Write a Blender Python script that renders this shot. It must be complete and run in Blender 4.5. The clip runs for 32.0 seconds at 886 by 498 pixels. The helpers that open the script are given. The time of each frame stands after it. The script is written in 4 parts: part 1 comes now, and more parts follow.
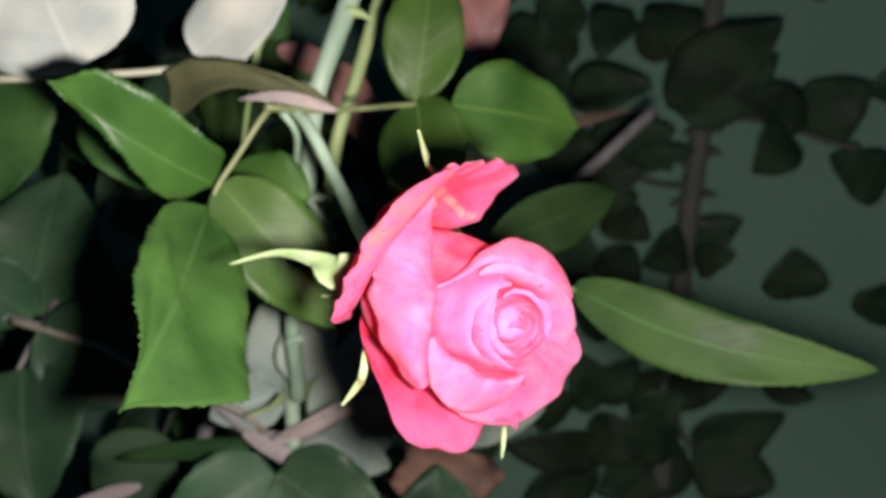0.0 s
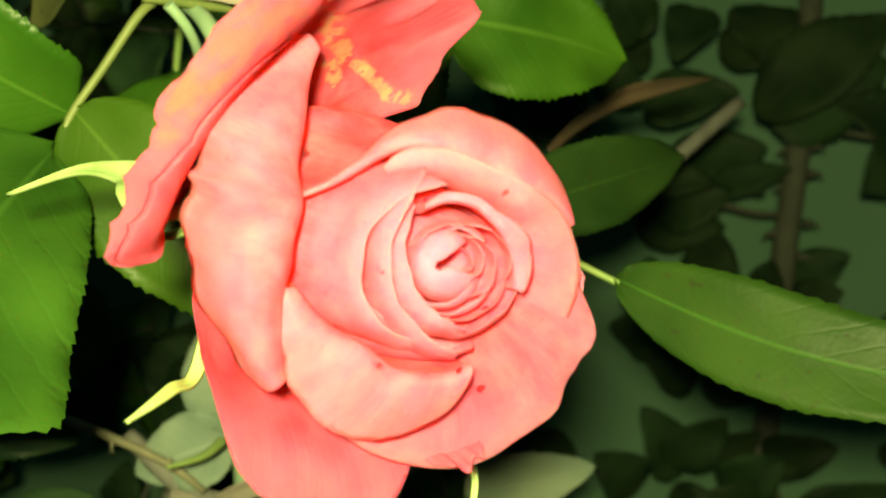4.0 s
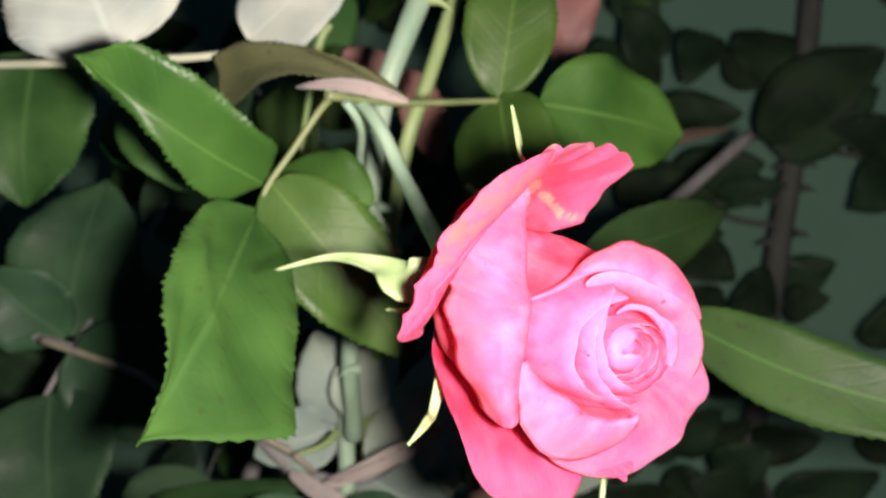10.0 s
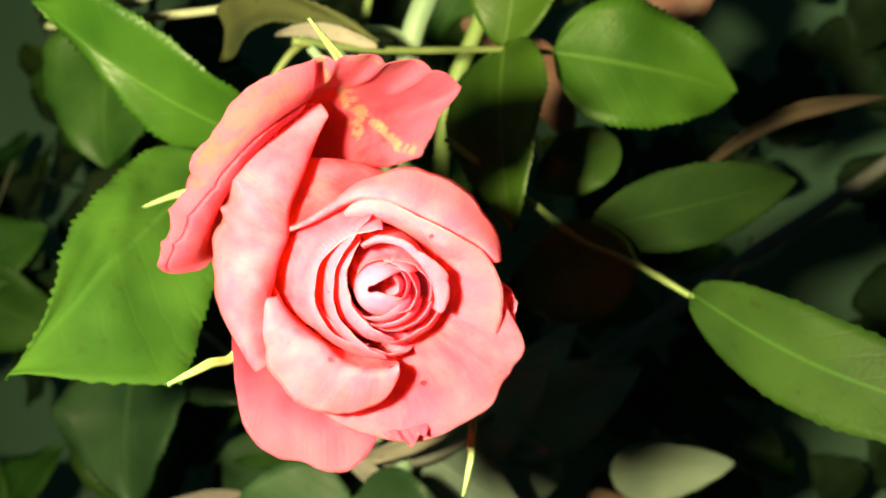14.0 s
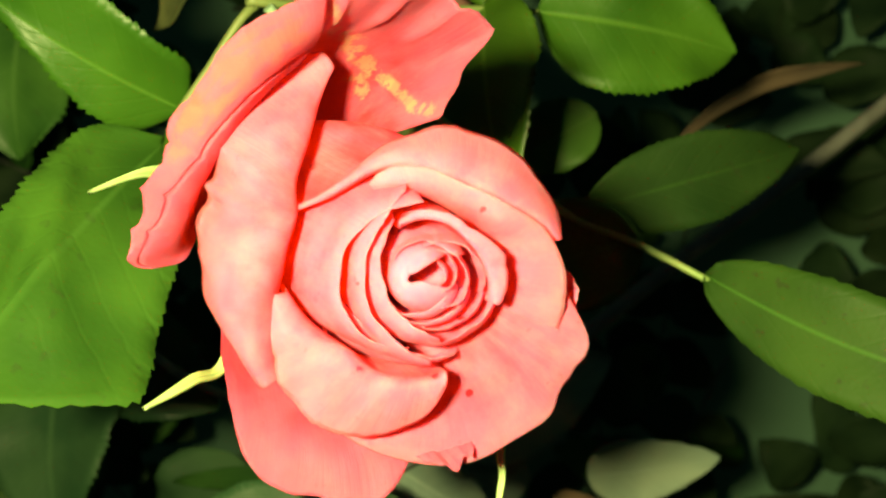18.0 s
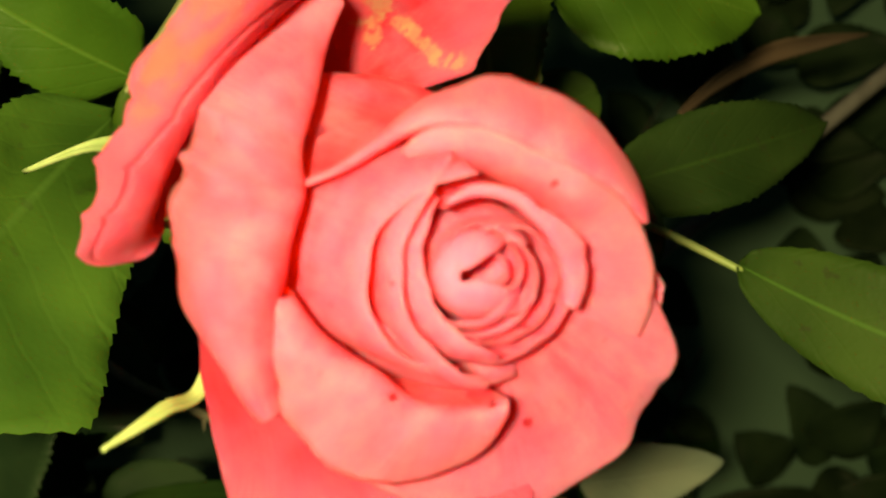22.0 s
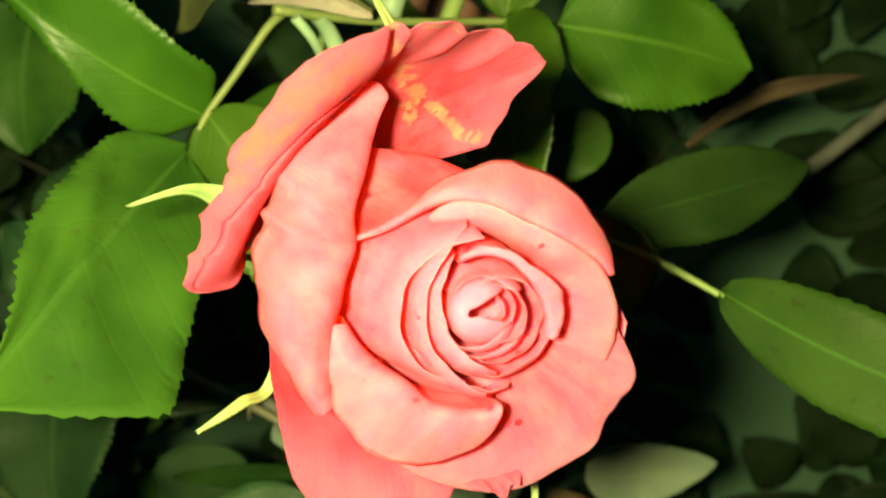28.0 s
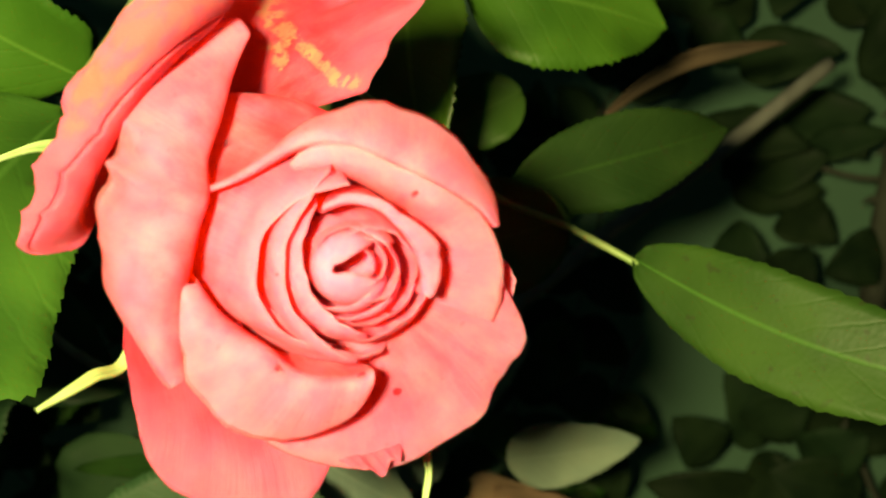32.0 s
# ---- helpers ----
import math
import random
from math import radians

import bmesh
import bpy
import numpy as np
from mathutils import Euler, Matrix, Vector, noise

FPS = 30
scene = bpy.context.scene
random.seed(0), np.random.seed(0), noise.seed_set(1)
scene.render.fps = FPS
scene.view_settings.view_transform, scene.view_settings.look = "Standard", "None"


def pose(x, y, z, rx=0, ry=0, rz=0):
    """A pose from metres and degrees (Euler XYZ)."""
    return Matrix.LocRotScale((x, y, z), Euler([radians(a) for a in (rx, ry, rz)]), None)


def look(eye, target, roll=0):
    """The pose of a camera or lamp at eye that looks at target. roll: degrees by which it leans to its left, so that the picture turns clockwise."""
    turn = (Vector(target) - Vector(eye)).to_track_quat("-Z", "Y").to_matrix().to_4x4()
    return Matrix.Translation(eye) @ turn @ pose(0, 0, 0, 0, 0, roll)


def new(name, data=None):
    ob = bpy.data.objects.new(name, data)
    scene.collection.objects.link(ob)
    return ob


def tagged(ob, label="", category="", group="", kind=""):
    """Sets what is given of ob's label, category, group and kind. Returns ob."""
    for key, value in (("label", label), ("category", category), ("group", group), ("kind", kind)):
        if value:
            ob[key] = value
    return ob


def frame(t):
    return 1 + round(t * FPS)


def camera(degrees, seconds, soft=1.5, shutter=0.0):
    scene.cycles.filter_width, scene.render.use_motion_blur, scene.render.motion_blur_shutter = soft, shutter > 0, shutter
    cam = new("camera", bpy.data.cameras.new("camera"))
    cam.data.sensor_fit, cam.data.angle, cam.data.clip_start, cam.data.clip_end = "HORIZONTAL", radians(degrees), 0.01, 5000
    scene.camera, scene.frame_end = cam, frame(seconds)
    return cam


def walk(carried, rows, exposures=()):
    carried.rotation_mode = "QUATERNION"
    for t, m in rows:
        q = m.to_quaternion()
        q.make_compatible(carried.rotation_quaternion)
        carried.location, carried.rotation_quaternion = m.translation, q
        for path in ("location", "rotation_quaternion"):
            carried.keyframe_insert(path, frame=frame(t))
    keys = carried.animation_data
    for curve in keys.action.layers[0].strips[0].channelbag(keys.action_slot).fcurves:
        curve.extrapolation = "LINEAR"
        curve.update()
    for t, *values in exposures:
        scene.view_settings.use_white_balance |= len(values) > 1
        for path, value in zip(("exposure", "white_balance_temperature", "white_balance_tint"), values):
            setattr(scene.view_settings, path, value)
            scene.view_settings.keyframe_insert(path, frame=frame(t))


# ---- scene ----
# ---- camera ----
cam = camera(42.0, 32.0, soft=1.9)
cam.data.dof.use_dof, cam.data.dof.focus_distance, cam.data.dof.aperture_fstop = True, 0.22, 25
PATH = [
    (0.0, (0.0000, 0.0000, 0.0000), (0.0000, 0.3000, -0.0000), -1.86),
    (0.5, (0.0002, 0.0191, -0.0118), (0.0004, 0.3191, -0.0112), -1.94),
    (1.0, (0.0075, 0.0432, -0.0310), (0.0064, 0.3432, -0.0285), -1.79),
    (1.5, (0.0236, 0.0681, -0.0323), (0.0200, 0.3680, -0.0251), -1.89),
    (2.0, (0.0308, 0.0927, -0.0148), (0.0225, 0.3922, -0.0001), -1.73),
    (2.5, (0.0617, 0.1221, -0.0178), (0.0509, 0.4214, -0.0010), -1.34),
    (2.7, (0.0642, 0.1256, -0.0215), (0.0515, 0.4249, -0.0056), -1.17),
    (3.0, (0.0631, 0.1371, -0.0266), (0.0492, 0.4363, -0.0086), -1.41),
    (3.5, (0.0426, 0.1456, -0.0277), (0.0233, 0.4444, -0.0087), -1.71),
    (4.0, (0.0307, 0.1602, -0.0307), (0.0084, 0.4587, -0.0108), -1.75),
    (4.5, (0.0239, 0.1618, -0.0271), (-0.0015, 0.4602, -0.0088), -1.38),
    (6.5, (0.0355, 0.1401, -0.0277), (0.0037, 0.4379, -0.0100), -0.72),
    (7.0, (0.0377, 0.1195, -0.0312), (0.0056, 0.4173, -0.0146), -0.41),
    (7.5, (0.0418, 0.0944, -0.0260), (0.0114, 0.3925, -0.0111), 0.02),
    (8.0, (0.0384, 0.0781, -0.0227), (0.0086, 0.3764, -0.0099), 0.56),
    (8.5, (0.0275, 0.0643, -0.0230), (-0.0021, 0.3624, -0.0075), -0.09),
    (9.0, (0.0041, 0.0592, -0.0173), (-0.0244, 0.3574, -0.0015), 0.05),
    (9.5, (-0.0027, 0.0718, -0.0094), (-0.0244, 0.3708, 0.0040), 0.04),
    (10.0, (-0.0086, 0.0672, -0.0096), (-0.0240, 0.3666, 0.0023), -0.28),
    (10.5, (0.0042, 0.0671, -0.0156), (-0.0063, 0.3667, -0.0047), -0.35),
    (11.0, (0.0396, 0.0681, -0.0074), (0.0179, 0.3672, 0.0003), 0.73),
    (11.5, (0.0858, 0.0863, -0.0157), (0.0353, 0.3818, -0.0031), 0.98),
    (12.0, (0.0950, 0.0820, -0.0226), (0.0063, 0.3682, -0.0072), 1.21),
    (12.5, (0.1056, 0.0986, -0.0180), (0.0086, 0.3819, 0.0005), 1.65),
    (13.0, (0.1171, 0.1089, -0.0200), (0.0170, 0.3913, -0.0031), 1.99),
    (13.5, (0.1080, 0.1193, -0.0311), (0.0068, 0.4014, -0.0181), 2.33),
    (14.0, (0.1046, 0.1204, -0.0234), (0.0039, 0.4027, -0.0105), 2.28),
    (14.5, (0.0956, 0.1298, -0.0213), (-0.0051, 0.4121, -0.0100), 1.92),
    (16.5, (0.0643, 0.1473, -0.0180), (-0.0215, 0.4343, -0.0028), -0.25),
    (17.0, (0.0686, 0.1482, -0.0179), (-0.0128, 0.4366, -0.0036), -0.14),
    (17.5, (0.0681, 0.1489, -0.0213), (-0.0101, 0.4382, -0.0075), 0.08),
    (18.0, (0.0667, 0.1559, -0.0249), (-0.0093, 0.4458, -0.0125), 0.20),
    (18.5, (0.0601, 0.1653, -0.0212), (-0.0148, 0.4556, -0.0098), 0.35),
    (19.0, (0.0532, 0.1700, -0.0232), (-0.0198, 0.4608, -0.0125), 0.39),
    (19.5, (0.0489, 0.1754, -0.0158), (-0.0222, 0.4667, -0.0055), 0.26),
    (20.0, (0.0404, 0.1774, -0.0248), (-0.0299, 0.4689, -0.0145), 0.14),
    (20.5, (0.0456, 0.1845, -0.0209), (-0.0214, 0.4767, -0.0115), -0.12),
    (21.0, (0.0474, 0.1869, -0.0253), (-0.0168, 0.4798, -0.0166), -0.28),
    (21.5, (0.0460, 0.1930, -0.0248), (-0.0168, 0.4862, -0.0149), -0.50),
    (22.0, (0.0424, 0.1953, -0.0233), (-0.0193, 0.4887, -0.0136), -0.48),
    (22.5, (0.0521, 0.1951, -0.0223), (-0.0066, 0.4891, -0.0129), -0.67),
    (23.0, (0.0453, 0.1866, -0.0219), (-0.0139, 0.4805, -0.0116), -0.58),
    (23.5, (0.0498, 0.1871, -0.0286), (-0.0086, 0.4812, -0.0198), -0.48),
    (24.0, (0.0548, 0.1680, -0.0245), (-0.0041, 0.4620, -0.0147), -0.16),
    (24.5, (0.0509, 0.1497, -0.0229), (-0.0088, 0.4436, -0.0132), 0.02),
    (25.0, (0.0464, 0.1444, -0.0076), (-0.0139, 0.4382, 0.0015), 0.23),
    (25.5, (0.0510, 0.1453, -0.0098), (-0.0106, 0.4387, 0.0002), 0.18),
    (26.0, (0.0513, 0.1462, -0.0019), (-0.0123, 0.4392, 0.0096), 0.19),
    (26.5, (0.0490, 0.1497, -0.0180), (-0.0175, 0.4421, -0.0082), 0.52),
    (28.5, (0.0575, 0.1496, -0.0172), (-0.0115, 0.4414, -0.0095), 1.43),
    (29.0, (0.0605, 0.1549, -0.0224), (-0.0075, 0.4470, -0.0159), 1.46),
    (29.5, (0.0633, 0.1592, -0.0192), (-0.0032, 0.4516, -0.0118), 1.27),
    (30.0, (0.0644, 0.1646, -0.0219), (0.0002, 0.4576, -0.0163), 1.03),
    (30.5, (0.0652, 0.1675, -0.0208), (0.0053, 0.4614, -0.0152), 0.89),
    (31.0, (0.0644, 0.1667, -0.0148), (0.0064, 0.4610, -0.0089), 0.79),
    (31.5, (0.0646, 0.1685, -0.0218), (0.0092, 0.4633, -0.0167), 0.62),
    (32.0, (0.0606, 0.1702, -0.0223), (0.0069, 0.4653, -0.0166), 0.43),
]
EXPOSURES = [
    (0.0, 0.3, 4480, 10), (1.0, 0.72, 4450, 9), (1.7, 0.75, 4500, 5), (2.0, 0.75, 4900, -18), (2.2, 0.6, 5800, -36), (2.6, 0.55, 7100, -62), (3.2, 0.55, 7200, -69), (4.0, 0.48, 7400, -62), (4.5, 0.45, 7400, -62),
    (6.5, 0.3, 7400, -60), (7.6, 0.25, 7300, -54), (8.0, 0.45, 5400, -14), (8.6, 0.45, 4600, 7), (12.0, 0.65, 4620, 5),
    (13.0, 0.88, 5150, -14), (13.5, 0.9, 5800, -28), (14.5, 0.75, 6900, -50), (16.5, 0.6, 7400, -58), (19.3, 0.42, 7400, -54), (20.0, 0.15, 7500, -46), (20.8, 0.05, 7600, -42), (21.5, 0.0, 7900, -39),
    (22.0, -0.15, 8000, -34), (23.2, -0.18, 8100, -29), (24.2, -0.02, 7900, -34), (25.0, 0.45, 7400, -58), (29.0, 0.48, 7400, -57), (30.0, 0.45, 7300, -53), (32.0, 0.4, 7300, -48),
]
walk(cam, [(t, look(eye, target, roll)) for t, eye, target, roll in PATH], EXPOSURES)

# ---- light: night, one small white lamp beside the lens ----
night = bpy.data.worlds.new("night")
night.use_nodes = True
night.node_tree.nodes["Background"].inputs[0].default_value = (0.5, 0.65, 0.8, 1)
night.node_tree.nodes["Background"].inputs[1].default_value = 0.018
scene.world = night

lamp = bpy.data.lights.new("torch", "SPOT")
lamp.energy, lamp.color = 12.5, (1.0, 0.68, 0.41)
lamp.spot_size, lamp.spot_blend, lamp.shadow_soft_size = radians(130), 0.6, 0.012
torch = new("torch", lamp)
torch.matrix_world = look((0.025, 0.1, -0.012), (0.035, 0.6, 0.01))

# ---- materials ----
def nodes_of(name):
    m = bpy.data.materials.new(name)
    m.use_nodes = True
    nt = m.node_tree
    return m, nt, nt.nodes["Principled BSDF"]


def add(nt, kind, **values):
    n = nt.nodes.new(kind)
    for key, v in values.items():
        n.inputs[key].default_value = v
    return n


def ramp(nt, source, stops):
    n = nt.nodes.new("ShaderNodeValToRGB")
    n.color_ramp.elements[0].position, n.color_ramp.elements[0].color = stops[0][0], (*stops[0][1], 1)
    n.color_ramp.elements[1].position, n.color_ramp.elements[1].color = stops[-1][0], (*stops[-1][1], 1)
    for p, c in stops[1:-1]:
        n.color_ramp.elements.new(p).color = (*c, 1)
    nt.links.new(source, n.inputs[0])
    return n.outputs[0]


def mix(nt, fac, a, b, how="MIX"):
    n = nt.nodes.new("ShaderNodeMix")
    n.data_type, n.blend_type = "RGBA", how
    for sock, v in ((n.inputs[0], fac), (n.inputs[6], a), (n.inputs[7], b)):
        if isinstance(v, (int, float)):
            sock.default_value = v
        elif isinstance(v, tuple):
            sock.default_value = (*v, 1)
        else:
            nt.links.new(v, sock)
    return n.outputs[2]


def maths(nt, how, a, b=0.0, c=0.0):
    n = nt.nodes.new("ShaderNodeMath")
    n.operation = how
    for sock, v in zip(n.inputs, (a, b, c)):
        if isinstance(v, (int, float)):
            sock.default_value = v
        else:
            nt.links.new(v, sock)
    return n.outputs[0]


def texture(nt, kind, vector, **values):
    n = add(nt, kind, **values)
    if vector is not None:
        nt.links.new(vector, n.inputs["Vector"])
    return n


def stretched(nt, vector, scale):
    n = nt.nodes.new("ShaderNodeMapping")
    n.inputs["Scale"].default_value = scale
    nt.links.new(vector, n.inputs["Vector"])
    return n.outputs[0]


def relief(nt, bsdf, height, strength, distance):
    b = add(nt, "ShaderNodeBump", Strength=strength, Distance=distance)
    nt.links.new(height, b.inputs["Height"])
    nt.links.new(b.outputs[0], bsdf.inputs["Normal"])


def through_glow(nt, bsdf, colour, amount):
    t = nt.nodes.new("ShaderNodeBsdfTranslucent")
    if isinstance(colour, tuple):
        t.inputs[0].default_value = (*colour, 1)
    else:
        nt.links.new(colour, t.inputs[0])
    m = nt.nodes.new("ShaderNodeMixShader")
    m.inputs[0].default_value = amount
    nt.links.new(bsdf.outputs[0], m.inputs[1])
    nt.links.new(t.outputs[0], m.inputs[2])
    nt.links.new(m.outputs[0], nt.nodes["Material Output"].inputs[0])


def petal_material(name, colour, edge, scars=(), scar=(0.66, 0.3, 0.28), spots=False, ridge=0.32, heart=False):
    """Petal flesh: u runs across, v from the claw to the lip."""
    m, nt, bsdf = nodes_of(name)
    tc = nt.nodes.new("ShaderNodeTexCoord")
    info = nt.nodes.new("ShaderNodeObjectInfo")
    sep = nt.nodes.new("ShaderNodeSeparateXYZ")
    nt.links.new(tc.outputs["UV"], sep.inputs[0])
    flow = stretched(nt, tc.outputs["Object"], (60, 45, 25)) if heart else tc.outputs["UV"]
    veins = texture(nt, "ShaderNodeTexNoise", stretched(nt, flow, (5, 5, 5) if heart else (46, 3.2, 1)), Scale=1.0, Detail=4.0, Roughness=0.6)
    blot = texture(nt, "ShaderNodeTexNoise", tc.outputs["Object"], Scale=140.0, Detail=3.0)
    # Deep red towards the claw paints in the red shade between the petals.
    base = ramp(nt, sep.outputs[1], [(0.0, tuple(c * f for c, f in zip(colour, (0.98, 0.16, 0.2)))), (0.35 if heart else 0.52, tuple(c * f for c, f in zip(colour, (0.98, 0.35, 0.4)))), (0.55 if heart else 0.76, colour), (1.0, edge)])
    base = mix(nt, ramp(nt, veins.outputs[0], [(0.35, (0, 0, 0)), (0.7, (0.15, 0.15, 0.15))]), base, tuple(c * f for c, f in zip(colour, (0.86, 0.55, 0.62))))
    base = mix(nt, ramp(nt, blot.outputs[0], [(0.42, (0, 0, 0)), (0.62, (0.45, 0.45, 0.45))]), base, tuple(min(1, c * f) for c, f in zip(colour, (1.0, 1.75, 1.5))))
    cloud = texture(nt, "ShaderNodeTexNoise", stretched(nt, flow, (6, 4.5, 1)), Scale=1.0, Detail=6.0, Roughness=0.68)
    base = mix(nt, ramp(nt, cloud.outputs[0], [(0.42, (0, 0, 0)), (0.68, (0.5, 0.5, 0.5))]), base, tuple(min(0.9, c * f) for c, f in zip(edge, (1.0, 1.45, 1.18))))
    speck = texture(nt, "ShaderNodeTexNoise", tc.outputs["Object"], Scale=420.0, Detail=2.0)
    base = mix(nt, ramp(nt, speck.outputs[0], [(0.69, (0, 0, 0)), (0.74, (0.35, 0.35, 0.35))]), base, tuple(c * f for c, f in zip(colour, (0.75, 0.4, 0.45))))
    if scars:
        wander = texture(nt, "ShaderNodeTexNoise", stretched(nt, tc.outputs["UV"], (9, 12, 1)), Scale=1.0, Detail=4.0)
        wx = maths(nt, "MULTIPLY_ADD", wander.outputs[0], 0.16, maths(nt, "SUBTRACT", sep.outputs[0], 0.08))
        wy = maths(nt, "MULTIPLY_ADD", maths(nt, "FRACT", maths(nt, "MULTIPLY", wander.outputs[0], 3.0)), 0.03, sep.outputs[1])
        gaps = texture(nt, "ShaderNodeTexNoise", stretched(nt, tc.outputs["UV"], (12, 15, 1)), Scale=1.0, Detail=3.0)
        broken = ramp(nt, gaps.outputs[0], [(0.4, (0, 0, 0)), (0.52, (0.6, 0.6, 0.6))])
        for x1, y1, x2, y2, wide in scars:
            dx, dy = x2 - x1, y2 - y1
            px, py = maths(nt, "SUBTRACT", wx, x1), maths(nt, "SUBTRACT", wy, y1)
            along = maths(nt, "DIVIDE", maths(nt, "ADD", maths(nt, "MULTIPLY", px, dx), maths(nt, "MULTIPLY", py, dy)), dx * dx + dy * dy)
            along = maths(nt, "MINIMUM", maths(nt, "MAXIMUM", along, 0.0), 1.0)
            ex, ey = maths(nt, "SUBTRACT", px, maths(nt, "MULTIPLY", along, dx)), maths(nt, "SUBTRACT", py, maths(nt, "MULTIPLY", along, dy))
            far = maths(nt, "SQRT", maths(nt, "ADD", maths(nt, "MULTIPLY", ex, ex), maths(nt, "MULTIPLY", ey, ey)))
            near = ramp(nt, maths(nt, "DIVIDE", far, wide), [(0.55, (1, 1, 1)), (1.0, (0, 0, 0))])
            base = mix(nt, maths(nt, "MULTIPLY", near, broken), base, scar)
    if spots:
        wob = texture(nt, "ShaderNodeTexNoise", tc.outputs["Object"], Scale=700.0)
        place = nt.nodes.new("ShaderNodeSeparateXYZ")
        nt.links.new(tc.outputs["Object"], place.inputs[0])
        for x, y, size in ((0.0066, -0.0196, 0.0007), (0.0065, 0.0105, 0.0005), (-0.0128, -0.001, 0.0003)):
            far = maths(nt, "SQRT", maths(nt, "ADD", maths(nt, "POWER", maths(nt, "SUBTRACT", place.outputs[0], x), 2.0), maths(nt, "POWER", maths(nt, "SUBTRACT", place.outputs[1], y), 2.0)))
            far = maths(nt, "MULTIPLY", far, maths(nt, "MULTIPLY_ADD", wob.outputs[0], 1.2, 0.4))
            base = mix(nt, ramp(nt, maths(nt, "DIVIDE", far, size), [(0.75, (0.85, 0.85, 0.85)), (1.0, (0, 0, 0))]), base, (0.42, 0.006, 0.03))
    hsv = add(nt, "ShaderNodeHueSaturation")
    nt.links.new(base, hsv.inputs["Color"])
    nt.links.new(maths(nt, "MULTIPLY_ADD", info.outputs["Random"], 0.12, 0.94), hsv.inputs["Value"])
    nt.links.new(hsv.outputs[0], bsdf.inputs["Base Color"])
    bsdf.inputs["Roughness"].default_value = 0.55
    bsdf.inputs["Specular IOR Level"].default_value = 0.2
    bsdf.inputs["Sheen Weight"].default_value = 0.03
    bsdf.inputs["Sheen Roughness"].default_value = 0.5
    bsdf.inputs["Subsurface Weight"].default_value = 0.65
    bsdf.inputs["Subsurface Radius"].default_value = (1.0, 0.08, 0.12)
    bsdf.inputs["Subsurface Scale"].default_value = 0.005
    relief(nt, bsdf, maths(nt, "ADD", veins.outputs[0], maths(nt, "MULTIPLY", blot.outputs[0], 0.8)), ridge, 0.0005)
    through_glow(nt, bsdf, (0.98, 0.05, 0.16), 0.5)
    return m


def leaf_material(name, colour, rib, rough=0.42, vein=0.5, spots=0.0, spec=0.5):
    """Leaf blade: u runs across from -1 to 1, v from the stalk to the tip."""
    m, nt, bsdf = nodes_of(name)
    tc = nt.nodes.new("ShaderNodeTexCoord")
    info = nt.nodes.new("ShaderNodeObjectInfo")
    sep = nt.nodes.new("ShaderNodeSeparateXYZ")
    nt.links.new(tc.outputs["UV"], sep.inputs[0])
    side = maths(nt, "ABSOLUTE", sep.outputs[0])
    wob = texture(nt, "ShaderNodeTexNoise", tc.outputs["Object"], Scale=90.0, Detail=3.0)
    slant = maths(nt, "ADD", maths(nt, "MULTIPLY_ADD", side, -0.22, sep.outputs[1]), maths(nt, "MULTIPLY", wob.outputs[0], 0.05))
    lat = maths(nt, "ABSOLUTE", maths(nt, "SUBTRACT", maths(nt, "FRACT", maths(nt, "MULTIPLY", slant, 9.0)), 0.5))
    latm = ramp(nt, lat, [(0.0, (1, 1, 1)), (0.1, (0, 0, 0))])
    ribm = ramp(nt, side, [(0.0, (0.5, 0.5, 0.5)), (0.025, (0.38, 0.38, 0.38)), (0.06, (0, 0, 0))])
    ribm = maths(nt, "MULTIPLY", ribm, maths(nt, "MULTIPLY_ADD", sep.outputs[1], -0.9, 1.35))
    big = texture(nt, "ShaderNodeTexNoise", tc.outputs["Object"], Scale=28.0, Detail=2.0)
    fine = texture(nt, "ShaderNodeTexVoronoi", tc.outputs["Object"], Scale=620.0)
    col = mix(nt, ramp(nt, big.outputs[0], [(0.35, (0, 0, 0)), (0.68, (1, 1, 1))]), tuple(c * 0.72 for c in colour), tuple(min(1, c * f) for c, f in zip(colour, (1.35, 1.22, 1.1))))
    col = mix(nt, maths(nt, "MULTIPLY", latm, vein * 0.35), col, rib)
    col = mix(nt, ribm, col, rib)
    if spots:
        sp = texture(nt, "ShaderNodeTexNoise", tc.outputs["Object"], Scale=260.0, Detail=4.0)
        col = mix(nt, ramp(nt, sp.outputs[0], [(0.62, (0, 0, 0)), (0.7, (spots, spots, spots))]), col, (0.03, 0.025, 0.015))
    hsv = add(nt, "ShaderNodeHueSaturation")
    nt.links.new(col, hsv.inputs["Color"])
    nt.links.new(maths(nt, "MULTIPLY_ADD", info.outputs["Random"], 0.4, 0.8), hsv.inputs["Value"])
    nt.links.new(maths(nt, "MULTIPLY_ADD", info.outputs["Random"], 0.03, 0.485), hsv.inputs["Hue"])
    nt.links.new(hsv.outputs[0], bsdf.inputs["Base Color"])
    nt.links.new(ramp(nt, big.outputs[0], [(0.3, (rough * 0.8,) * 3), (0.7, (min(1, rough * 1.3),) * 3)]), bsdf.inputs["Roughness"])
    bsdf.inputs["Specular IOR Level"].default_value = spec
    h = maths(nt, "ADD", maths(nt, "MULTIPLY", latm, -0.5), maths(nt, "MULTIPLY", fine.outputs["Distance"], 0.35))
    h = maths(nt, "ADD", h, maths(nt, "MULTIPLY", wob.outputs[0], 2.4))
    relief(nt, bsdf, maths(nt, "ADD", h, maths(nt, "MULTIPLY", ribm, -1.4)), 0.22, 0.0006)
    through_glow(nt, bsdf, tuple(min(1, c * f) for c, f in zip(colour, (1.8, 1.7, 0.5))), 0.12)
    return m


